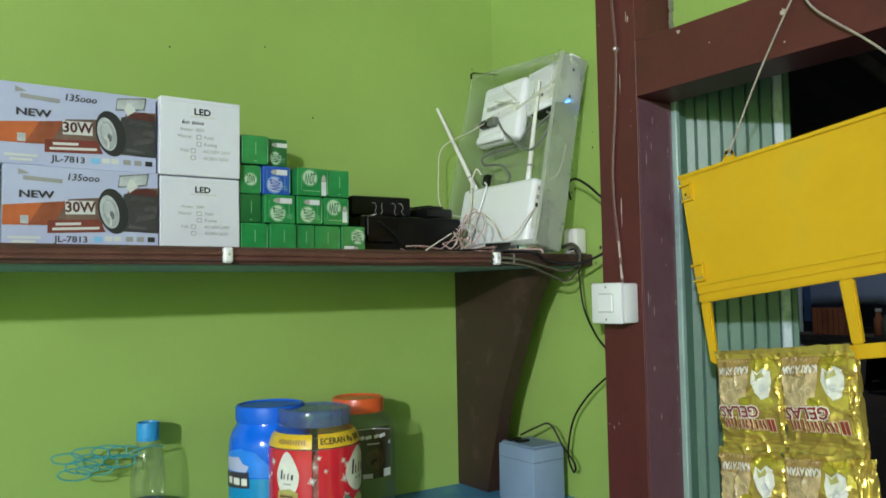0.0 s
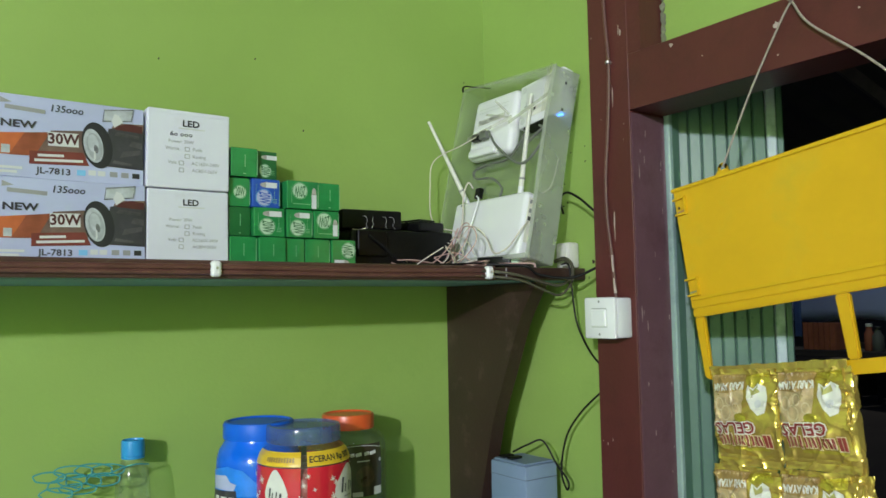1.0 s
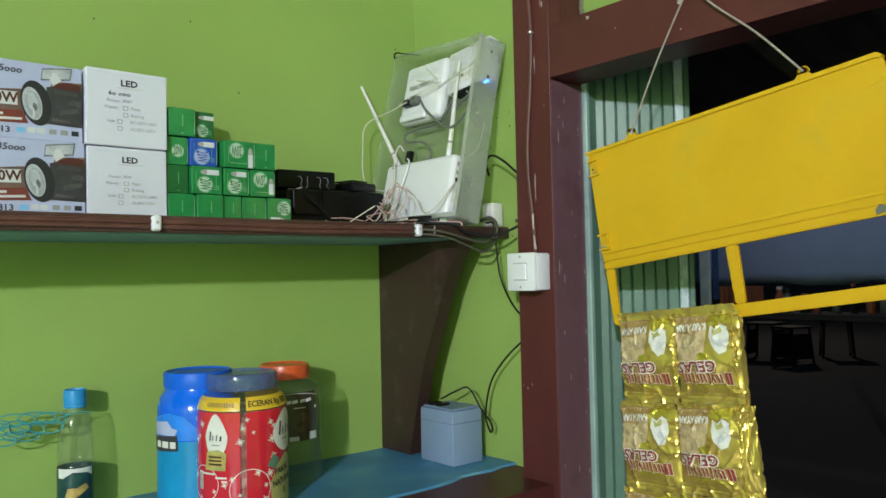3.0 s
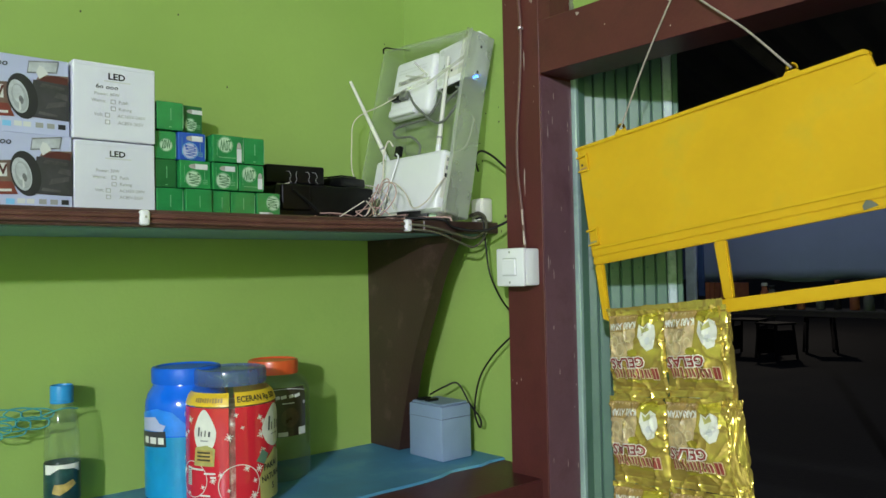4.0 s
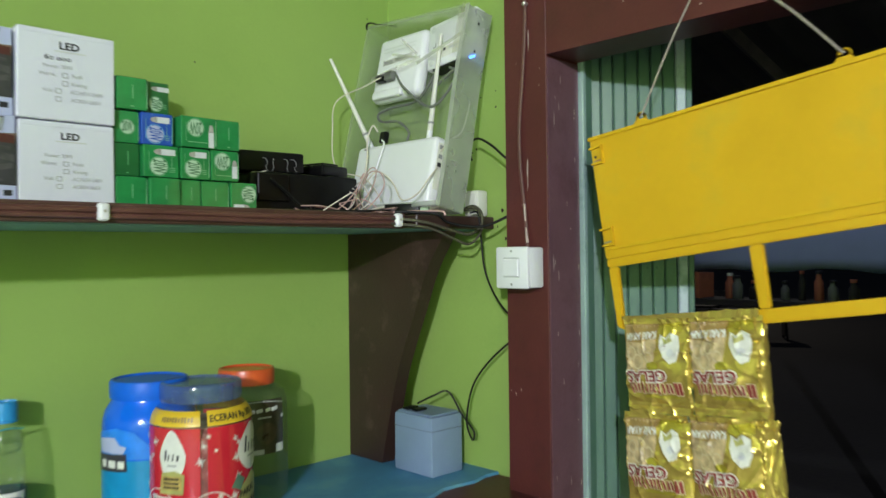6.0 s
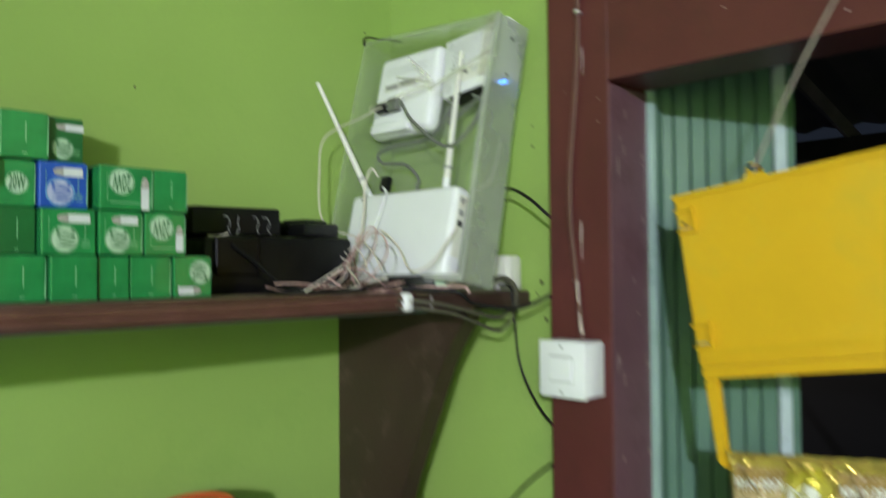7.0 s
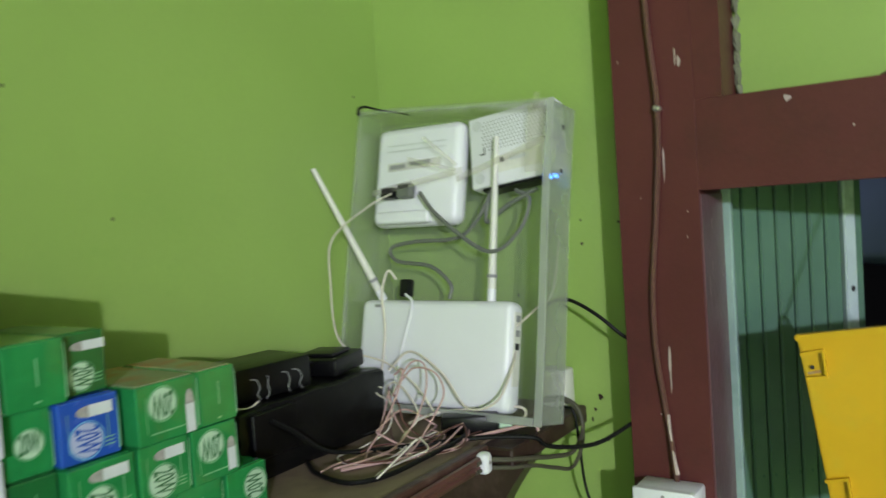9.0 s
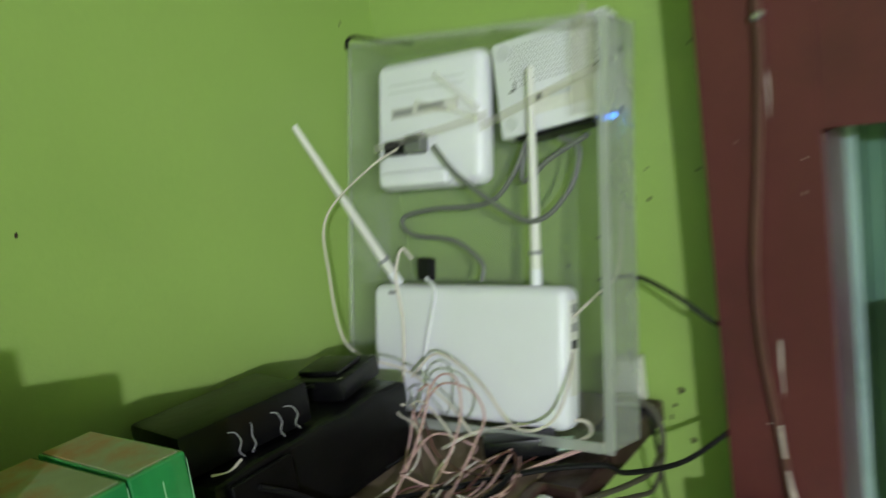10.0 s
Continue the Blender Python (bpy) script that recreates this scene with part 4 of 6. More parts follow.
tub_part("back_wall", 0.145, -0.150, 0.0, T, 0.0, 0.405, BOX_CLEAR)
tub_part("side_wall", -0.150, -0.153, 0.0, D, 0.0, 0.405, BOX_MILKY)
tub_part("side_wall", 0.148, 0.1455, 0.0, D, 0.0, 0.405, BOX_CLEAR)
tub_part("top_wall", 0.145, -0.150, 0.0, D, 0.403, 0.4055, BOX_CLEAR)
tub_part("bottom_wall", 0.138, -0.150, 0.0, D, -0.001, 0.002, BOX_MILKY)
tub_part("rim", -0.147, -0.157, D + 0.0002, D + 0.003, -0.002, 0.408, BOX_RIM, 0.001)
tub_part("rim", 0.150, 0.144, D + 0.0002, D + 0.003, -0.002, 0.408, BOX_CLEAR, 0.001)
tub_part("rim", 0.1435, -0.1465, D + 0.0002, D + 0.003, 0.401, 0.408, BOX_CLEAR, 0.001)
tub_part("rim", 0.1435, -0.1465, D + 0.0002, D + 0.003, -0.002, 0.008, BOX_RIM, 0.001)
part("hook", tube([(-0.066, 0.150, 0.402), (-0.072, 0.144, 0.408), (-0.071, 0.134, 0.410), (-0.066, 0.118, 0.406), (-0.058, 0.085, 0.399), (-0.050, 0.07, 0.396)], 0.0024, 8, 8, None, 0.0008), BLACK_RUBBER, tub, "black wire end at the rim")
for y, z in ((-0.1535, 0.355), (-0.1535, 0.300)):
    part("hole", block(-0.034, -0.030, y - 0.0006, y + 0.0004, z, z + 0.005), BLACK_PRINT, tub, "small dark hole in the side")
router = thing("router", "white router with two aerials standing in the container", "router", LEAN)
part("case", plate_block(0.137, -0.101, 0.010, 0.044, 0.006, 0.143, 0.011, 4), WHITE_PLASTIC, router, smooth=True)
part("port_strip", plate_block(-0.1005, -0.1018, 0.020, 0.036, 0.04, 0.13), WHITE_AGED, router)
for z, m in ((0.118, GREY_PRINT), (0.100, GREY_PRINT), (0.084, BLACK_PRINT)):
    part("port", plate_block(-0.1015, -0.1025, 0.024, 0.033, z, z + 0.008), m, router)
part("emblem", laid(rect(-0.105, 0.134, 0.010, 0.004), SIDE, 0.0464), GREY_PRINT, router)
part("status_light", laid(disc(0.02, 0.035, 0.0015, 0.0015), SIDE, 0.0464), FOIL_WHITE, router)


def aerial(base, tip):
    b, t = Vector(base), Vector(tip)
    w = (t - b).normalized()
    one = part("aerial", tube([b + 0.014 * w, t], 0.0056, 10, tip=0.0034), WHITE_AGED, router, "cream white aerial rod", smooth=True)
    part("hinge", tube([b, b + 0.016 * w], 0.0058, 10), WHITE_PLASTIC, one, smooth=True)
    part("mark", tube([b + 0.030 * w, b + 0.034 * w], 0.0067, 10), GREY_PRINT, one)


aerial((-0.028, -0.062, 0.143), (-0.044, -0.066, 0.352))
aerial((-0.030, 0.108, 0.143), (-0.132, 0.164, 0.309))

modem = thing("modem", "white rounded square modem taped inside the container", "modem", LEAN @ pose(-0.002, 0.067, 0.318, 0.0, 0, 0))
part("case", plate_block(0.074, -0.071, 0.0, 0.030, -0.072, 0.070, 0.013, 4), WHITE_PLASTIC, modem, smooth=True)
part("foot_ledge", plate_block(0.062, -0.030, 0.026, 0.037, -0.070, -0.052, 0.005, 3), WHITE_PLASTIC, modem, smooth=True)
part("label", laid(rect(-0.002, 0.012, 0.090, 0.012, 2), SIDE, 0.0326), TAPE, modem)
part("label_bar", laid(rect(-0.030, 0.011, 0.026, 0.006, 2), SIDE, 0.0332), GREY_PRINT, modem)
part("label_bar", laid(rect(0.008, 0.014, 0.034, 0.006, 2), SIDE, 0.0332), GREY_PRINT, modem)
part("groove", laid(rect(0.0, 0.042, 0.10, 0.0012), SIDE, 0.0326), PALE_PRINT, modem)
part("groove", laid(rect(0.0, 0.034, 0.10, 0.0012), SIDE, 0.0326), PALE_PRINT, modem)
part("plug", plate_block(0.048, 0.022, 0.032, 0.046, -0.036, -0.020, 0.003, 2), BLACK_PLASTIC, modem, "black cable plug")
part("plug", plate_block(0.020, -0.004, 0.032, 0.046, -0.036, -0.016, 0.003, 2), GREY_CABLE, modem, "grey network plug")

mesh_box = thing("wireless_box", "white perforated wireless box taped beside the modem", "router", LEAN @ pose(-0.002, -0.085, 0.344, -7.5, 0, 0))
part("case", plate_block(0.066, -0.060, 0.0, 0.030, -0.049, 0.049, 0.004, 2), WHITE_PLASTIC, mesh_box, smooth=True)
bm = bmesh.new()
for j in range(9):
    for k in range(22):
        y, z = -0.045 + 0.0046 * k + (0.0023 if j % 2 else 0), 0.038 - 0.0048 * j
        if (abs(y - 0.003) / 0.052) ** 4 + (abs(z - 0.020) / 0.023) ** 4 < 1:
            disc(y, z, 0.0012, 0.0012, 0, 6, bm)
part("perforation", laid(bm, SIDE, 0.0305), GREY_PRINT, mesh_box)
for y, z in ((-0.052, 0.036), (-0.052, -0.036)):
    part("round_foot", laid(disc(y, z, 0.007, 0.007), SIDE, 0.0305), PALE_PRINT, mesh_box)
for y, z in ((-0.046, -0.004), (0.046, -0.002)):
    bm = rect(y, z, 0.008, 0.0018)
    rect(y + 0.003, z + 0.004, 0.0018, 0.008, 0, bm)
    part("slot", laid(bm, SIDE, 0.0308), BLACK_PRINT, mesh_box)
part("sticker", laid(rect(0.002, -0.022, 0.070, 0.022), SIDE, 0.0305), FOIL_WHITE, mesh_box)
part("sticker_mark", laid(rect(-0.018, -0.017, 0.006, 0.006), SIDE, 0.0309), BLACK_PRINT, mesh_box)
part("sticker_mark", laid(rect(0.006, -0.018, 0.026, 0.005), SIDE, 0.0309), PALE_PRINT, mesh_box)
part("port_edge", plate_block(0.050, -0.034, 0.004, 0.028, -0.0535, -0.0492), BLACK_PLASTIC, mesh_box)
part("led", block(-0.022, -0.016, -0.052, -0.0475, -0.0535, -0.0495, 0.001), LED_BLUE, mesh_box, "glowing blue status light")
part("led", block(-0.022, -0.017, -0.045, -0.0405, -0.0535, -0.0495, 0.001), LED_BLUE, mesh_box)

tape = thing("sticky_tape", "yellowed clear sticky tape across the devices", "tape", LEAN)
for k, (a, b, wide) in enumerate((((0.128, 0.290), (-0.02, 0.312), 0.009), ((-0.012, 0.300), (-0.150, 0.345), 0.009), ((0.07, 0.335), (-0.01, 0.312), 0.005), ((0.045, 0.362), (-0.012, 0.318), 0.005), ((-0.125, 0.300), (-0.125, 0.392), 0.024), ((-0.124, 0.380), (-0.126, 0.400), 0.008))):
    mid, d = ((a[0] + b[0]) / 2, (a[1] + b[1]) / 2), math.hypot(a[0] - b[0], a[1] - b[1])
    part("tape_strip", laid(rect(-mid[0], mid[1], d, wide, math.degrees(math.atan2(b[1] - a[1], a[0] - b[0]))), SIDE, 0.048 + 0.0008 * k), TAPE, tape)
plug = thing("wall_plug", "small white plug adapter against the wall on the shelf", "plug", pose(0.022, -0.106, SHELF_Z))
part("body", block(-0.015, 0.0135, -0.019, 0.019, 0, 0.051, 0.005, 2), WHITE_AGED, plug, smooth=True)
part("face_plate", block(-0.017, -0.0152, -0.014, 0.014, 0.008, 0.044, 0.001), WHITE_AGED, plug)
coupler = thing("network_coupler", "small black network coupler with pale connector on the shelf", "adapter", pose(-0.128, -0.062, SHELF_Z + 0.0005, 0, 0, -62))
part("case", block(-0.034, 0.034, -0.012, 0.012, 0, 0.022, 0.003, 2), BLACK_PLASTIC, coupler, smooth=True)
part("connector", block(0.0345, 0.050, -0.006, 0.006, 0.004, 0.015, 0.001), GREEN_PALE, coupler, "pale green clear connector")
part("cable", tube([(0.050, 0, 0.010), (0.066, 0.004, 0.016), (0.060, 0.016, 0.024), (0.020, 0.024, 0.022), (-0.040, 0.020, 0.020), (-0.075, 0.006, 0.012)], 0.0018, 8), CREAM_CABLE, coupler, smooth=True)
usb = thing("usb_plug", "black plug standing on top of the router", "plug", LEAN @ pose(-0.036, 0.066, 0.147))
part("plug", block(-0.006, 0.006, -0.009, 0.009, 0, 0.024, 0.003, 2), BLACK_PLASTIC, usb)


def cable(name, label, points, radius, mat, steps=8):
    ob = thing(name, label, "cable")
    part("sheath", tube(points, radius, 8, steps), mat, ob, smooth=True)
    return ob


def lean(y, n, z):
    return tuple(LEAN @ Vector((-n, y, z)))


cable("white_cable", "thin cream cable looping from the modem to the shelf", [lean(0.092, 0.050, 0.288), lean(0.118, 0.066, 0.268), (-0.138, 0.126, 1.78), (-0.152, 0.122, 1.72), (-0.155, 0.116, 1.66), (-0.145, 0.10, 1.635), (-0.140, 0.05, 1.622), (-0.150, 0.0, 1.60), (-0.155, -0.03, 1.57)], 0.0012, CREAM_CABLE)
cable("grey_cable", "grey network cable curling inside the container", [lean(0.045, 0.05, 0.286), lean(0.01, 0.05, 0.25), lean(-0.06, 0.04, 0.205), lean(-0.10, 0.035, 0.23), lean(-0.11, 0.030, 0.27), lean(-0.09, 0.03, 0.284)], 0.0027, GREY_CABLE)
cable("grey_cable", "grey network cable curling inside the container", [lean(-0.055, 0.03, 0.286), lean(-0.04, 0.035, 0.250), lean(-0.01, 0.035, 0.225), lean(0.06, 0.035, 0.222), lean(0.098, 0.035, 0.214), lean(0.085, 0.035, 0.196), lean(0.03, 0.035, 0.188), lean(0.0, 0.03, 0.165), lean(0.0, 0.03, 0.146)], 0.0027, GREY_CABLE)
cable("grey_cable", "grey cable looping below the wireless box", [lean(-0.12, 0.03, 0.284), lean(-0.08, 0.03, 0.265), lean(-0.05, 0.03, 0.245), lean(-0.052, 0.03, 0.28)], 0.0028, GREY_CABLE)
cable("white_cable", "thin cream cable hanging in front of the router", [lean(0.078, 0.045, 0.170), lean(0.085, 0.055, 0.180), lean(0.090, 0.058, 0.15), lean(0.082, 0.056, 0.10), lean(0.080, 0.060, 0.04), (-0.17, 0.05, 1.56)], 0.0017, CREAM_CABLE)
cable("white_cable", "pale cable lying over the router front", [lean(0.060, 0.045, 0.150), lean(0.045, 0.050, 0.135), lean(0.055, 0.052, 0.08), lean(0.062, 0.056, 0.02)], 0.0019, WHITE_PLASTIC)
cable("white_cable", "thin pale cable from the router side to the wall", [lean(-0.10, 0.03, 0.112), lean(-0.125, 0.028, 0.135), lean(-0.142, 0.02, 0.155), lean(-0.146, 0.015, 0.22)], 0.0014, CREAM_CABLE)
cable("white_cable", "thin cable looping from the router side port", [lean(-0.1005, 0.028, 0.085), lean(-0.108, 0.05, 0.06), lean(-0.098, 0.066, 0.022), lean(-0.06, 0.068, 0.012), lean(-0.02, 0.066, 0.05), lean(0.03, 0.066, 0.075), lean(0.06, 0.070, 0.05)], 0.0015, CREAM_CABLE)

tangle = thing("cable_tangle", "tangle of grubby pink and white cables on the shelf", "cables")
Z = SHELF_Z + 0.003
KNOT = Vector((-0.165, 0.018, 1.594))
STRANDS = [  # how the strands leave the knot by the router
    (PINK_CABLE, 0.0016, [(0.004, -0.004, 0.010), (0.0, -0.030, 0.030), (0.0, -0.060, 0.026), (-0.002, -0.072, 0.004), (-0.012, -0.064, -0.020), (-0.045, -0.060, -0.046), (-0.092, -0.072, -0.0495)]),
    (PINK_CABLE, 0.0015, [(-0.002, 0.004, -0.006), (0.002, -0.022, 0.034), (0.002, -0.044, 0.034), (-0.012, -0.052, 0.002), (-0.040, -0.046, -0.034), (-0.075, -0.040, -0.049), (-0.120, -0.030, -0.0495)]),
    (PINK_CABLE, 0.0017, [(0.0, 0.0, 0.020), (-0.004, -0.016, 0.028), (-0.020, -0.016, 0.0), (-0.050, -0.016, -0.030), (-0.084, -0.020, -0.0485), (-0.104, -0.042, -0.0495), (-0.086, -0.074, -0.0495), (-0.030, -0.088, -0.048), (0.02, -0.112, -0.046)]),
    (CREAM_CABLE, 0.0015, [(0.002, 0.022, 0.002), (-0.002, 0.034, 0.006), (-0.006, 0.024, -0.004), (-0.014, -0.002, -0.012), (-0.034, -0.012, -0.036), (-0.070, 0.0, -0.049), (-0.106, 0.004, -0.0495), (-0.120, -0.030, -0.0485), (-0.088, -0.056, -0.048), (-0.040, -0.048, -0.047), (0.010, -0.050, -0.047)]),
    (PINK_CABLE, 0.0013, [(-0.002, 0.010, 0.0), (-0.010, 0.0, -0.016), (-0.012, -0.010, -0.036), (-0.020, -0.034, -0.048), (0.004, -0.058, -0.048), (0.033, -0.054, -0.046)]),
    (BROWN_CABLE, 0.0015, [(0.0, 0.004, -0.002), (-0.010, -0.012, -0.016), (-0.014, -0.020, -0.032), (-0.016, -0.046, -0.046), (-0.006, -0.080, -0.049), (0.04, -0.10, -0.048)]),
    (BROWN_CABLE, 0.0014, [(0.004, 0.014, 0.004), (-0.006, 0.004, -0.012), (-0.010, 0.004, -0.034), (-0.034, -0.020, -0.049), (-0.050, -0.060, -0.049), (0.0, -0.100, -0.048)]),
    (CREAM_CABLE, 0.0015, [(-0.004, 0.010, 0.006), (-0.006, -0.006, 0.012), (-0.010, -0.030, -0.004), (-0.012, -0.040, -0.026), (-0.030, -0.030, -0.044), (-0.060, -0.050, -0.049), (-0.075, -0.086, -0.0485)]),
    (PINK_CABLE, 0.0014, [(0.0, 0.012, -0.004), (-0.012, 0.010, -0.024), (-0.030, 0.008, -0.046), (-0.062, -0.008, -0.049), (-0.078, -0.050, -0.0485), (-0.050, -0.078, -0.048), (-0.006, -0.072, -0.046), (0.012, -0.040, -0.046)]),
]
r = random.Random(31)
for k in range(6):  # slack loops strewn over the knot and the shelf
    pts = []
    cx, cy, a0 = -0.02 - 0.09 * r.random(), -0.02 - 0.07 * r.random(), 6.28 * r.random()
    rx, ry = 0.030 + 0.035 * r.random(), 0.012 + 0.022 * r.random()
    for q in range(6):
        a = a0 + q * (1.0 + 0.25 * r.random()) * (1 if k % 2 else -1)
        pts.append((cx + rx * math.cos(a), cy + ry * math.sin(a), -0.0490 + max(0.0, (0.030 if k % 3 == 0 else 0.010) * math.sin(a + k)) + 0.002 * r.random()))
    STRANDS.append(((PINK_CABLE, BROWN_CABLE, PINK_CABLE, CREAM_CABLE)[k % 4], 0.0016, pts))
for mat, thick, turns in STRANDS:
    part("cable", tube([KNOT + Vector(p) for p in turns], thick * 0.72, 6, 8), mat, tangle, smooth=True)
for pts in ([(-0.21, -0.07, Z + 0.001), (-0.165, -0.084, Z + 0.003), (-0.12, -0.108, Z + 0.004), (-0.092, -0.128, Z + 0.004), (-0.088, -0.132, Z - 0.006)], [(-0.302, -0.010, Z), (-0.27, -0.030, Z), (-0.23, -0.066, Z + 0.001), (-0.19, -0.085, Z + 0.001), (-0.13, -0.06, Z + 0.003), (-0.10, -0.02, Z + 0.003)]):
    part("cable", tube(pts, 0.0021, 6), PINK_CABLE, tangle, smooth=True)
cable("black_cable", "thick black cable lying on the shelf and running to the post", [(-0.350, 0.036, 1.605), (-0.322, 0.034, 1.586), (-0.285, 0.028, 1.556), (-0.250, 0.010, 1.546), (-0.215, -0.030, 1.546), (-0.165, -0.085, 1.547), (-0.138, -0.116, 1.545), (-0.118, -0.143, 1.541), (-0.098, -0.152, 1.526), (-0.05, -0.186, 1.519), (-0.014, -0.220, 1.538), (-0.004, -0.24, 1.552)], 0.0026, BLACK_RUBBER)
cable("black_cable", "black cable curving round on the shelf", [(-0.300, 0.040, 1.545), (-0.322, 0.005, 1.545), (-0.331, -0.045, 1.545), (-0.300, -0.068, 1.545), (-0.240, -0.074, 1.546), (-0.170, -0.078, 1.549), (-0.120, -0.050, 1.547)], 0.0027, BLACK_RUBBER)
cable("black_cable", "black cable arching from the wall to the post", [(0.036, -0.082, 1.655), (0.012, -0.100, 1.672), (-0.006, -0.124, 1.684), (-0.014, -0.150, 1.685), (-0.018, -0.185, 1.668), (-0.010, -0.214, 1.642), (0.004, -0.232, 1.632)], 0.0023, BLACK_RUBBER)
cable("black_cable", "thin black cable hanging down the wall to the post", [(-0.01, -0.120, 1.548), (-0.012, -0.142, 1.545), (-0.010, -0.147, 1.50), (-0.006, -0.152, 1.44), (-0.006, -0.175, 1.395), (-0.006, -0.205, 1.363), (0.004, -0.232, 1.345)], 0.0019, BLACK_RUBBER)
cable("black_cable", "thin black cable from the post to the grey-blue unit", [(0.004, -0.232, 1.322), (-0.007, -0.205, 1.303), (-0.008, -0.155, 1.262), (-0.008, -0.118, 1.215), (-0.010, -0.104, 1.150), (-0.014, -0.122, 1.118), (-0.016, -0.128, 1.135), (-0.020, -0.100, 1.165), (-0.030, -0.075, 1.205), (-0.050, -0.055, 1.198), (-0.060, -0.02, 1.180)], 0.0019, BLACK_RUBBER)
for lift, r in ((0.0, 0.0028), (-0.009, 0.0024)):
    cable("olive_cable", "dull olive-grey cable sagging below the shelf end", [(-0.205, SHELF_Y - 0.008, 1.533 + lift), (-0.184, SHELF_Y - 0.009, 1.532 + lift), (-0.164, -0.136, 1.529 + lift), (-0.13, -0.147, 1.522 + lift), (-0.09, -0.152, 1.512 + lift * 1.5), (-0.05, -0.156, 1.506 + lift * 2), (-0.018, -0.156, 1.522 + lift), (-0.010, -0.148, 1.548 + lift * 0.5), (-0.010, -0.128, 1.560 + lift * 0.3), (-0.008, -0.100, 1.556 + lift * 0.3)], r, OLIVE_CABLE)
run = cable("post_cable", "brown painted cable running down the post to the switch", [(-0.026, -0.262, 2.4), (-0.027, -0.266, 2.05), (-0.028, -0.275, 1.905), (-0.026, -0.268, 1.80), (-0.026, -0.258, 1.70), (-0.026, -0.258, 1.63), (-0.026, -0.264, 1.575), (-0.027, -0.270, 1.53), (-0.030, -0.276, 1.478)], 0.0032, BROWN_CABLE)
for pts, r, tip in (([(-0.0275, -0.2685, 1.556), (-0.0290, -0.2700, 1.540), (-0.0295, -0.2715, 1.526)], 0.0022, 0.0014), ([(-0.0295, -0.2725, 1.515), (-0.0305, -0.2745, 1.503), (-0.0310, -0.2770, 1.488)], 0.0014, 0.0028)):
    part("peeled_paint", tube(pts, r, 6, 4, None, tip), CHIP, run, "peeled pale paint")
nail = thing("cable_nail", "small steel cable nail on the post", "nail")
part("head", block(-0.034, -0.022, -0.279, -0.271, 1.902, 1.909, 0.002), STEEL, nail)

# ---- grey-blue unit on the counter ----
unit = thing("power_box", "grey-blue plastic power box with cable on the counter", "power box", pose(-0.085, 0.010, COUNTER_Z, 0, 0, 0))
bm = block(0.0, 0.082, -0.096, 0.012, 0, 0.112, 0.004, 2)
for v in bm.verts:
    if v.co.z > 0.05:
        v.co.y = -0.042 + (v.co.y + 0.042) * 0.98
part("case", bm, GREY_BLUE, unit, smooth=True)
part("lid", block(0.004, 0.078, -0.090, 0.006, 0.1122, 0.116, 0.002), GREY_BLUE, unit)
for y in (-0.01, -0.035):
    part("socket", block(0.010, 0.040, y - 0.008, y + 0.008, 0.1162, 0.121, 0.002), BLACK_PLASTIC, unit)
part("seam", block(-0.0006, 0.0826, -0.0966, 0.0126, 0.086, 0.0866), CARD_NAVY, unit)

# ---- jars and bottle on the counter ----
def jar_profile(r, body, neck, top, shoulder):
    return [(r * 0.90, 0.0), (r * 0.98, 0.006), (r, 0.014), (r, body), (r * 0.985, body + shoulder * 0.25), (r * 0.93, body + shoulder * 0.6), (neck, body + shoulder), (neck, top)]


def shape_radius(profile):
    def at(z):
        for (r0, z0), (r1, z1) in zip(profile, profile[1:]):
            if z0 <= z <= z1:
                return r0 + (r1 - r0) * (z - z0) / max(z1 - z0, 1e-6)
        return profile[-1][0]
    return at


def facing(place):
    """The turn of a round thing whose print starts towards the room's middle."""
    return math.degrees(math.atan2(-1.30 - place[1], -1.12 - place[0]))


def lid_bm(r, h, ribs=36):
    bm = lathe([(r * 0.985, 0.0), (r, 0.002), (r, h - 0.005), (r * 0.97, h - 0.001), (r * 0.90, h), (r * 0.86, h - 0.003), (0.004, h - 0.003)], 72)
    for v in bm.verts:
        if 0.001 < v.co.z < h - 0.003 and math.hypot(v.co.x, v.co.y) > r * 0.95:
            k = 1 - 0.012 * (round(math.atan2(v.co.y, v.co.x) / (2 * math.pi) * 72) % 2)
            v.co.x, v.co.y = v.co.x * k, v.co.y * k
    return bm


# Red-labelled clear jar.
place = (-0.5155, -0.028, COUNTER_Z)
jar = thing("sweet_jar", "clear plastic sweet jar with red printed sleeve and blue lid", "jar", pose(*place, 0, 0, facing(place)))
prof = jar_profile(0.0755, 0.168, 0.058, 0.206, 0.034)
at = shape_radius(prof)
part("jar", lathe(prof, 64), JAR_CLEAR, jar, smooth=True)
part("contents", lathe([(0.066, 0.004), (0.072, 0.012), (0.072, 0.155), (0.060, 0.168), (0.01, 0.166)], 40), material("red_wrapped_sweets", (0.45, 0.10, 0.10), 0.4, vary=0.5, scale=50, stain=(0.7, 0.6, 0.55), stain_amount=0.4, stain_scale=50), jar, "red wrapped sweets inside")
part("lid", laid(lid_bm(0.0605, 0.027), pose(0, 0, 0.204), 0), LID_BLUE, jar, "translucent blue screw lid", smooth=True)


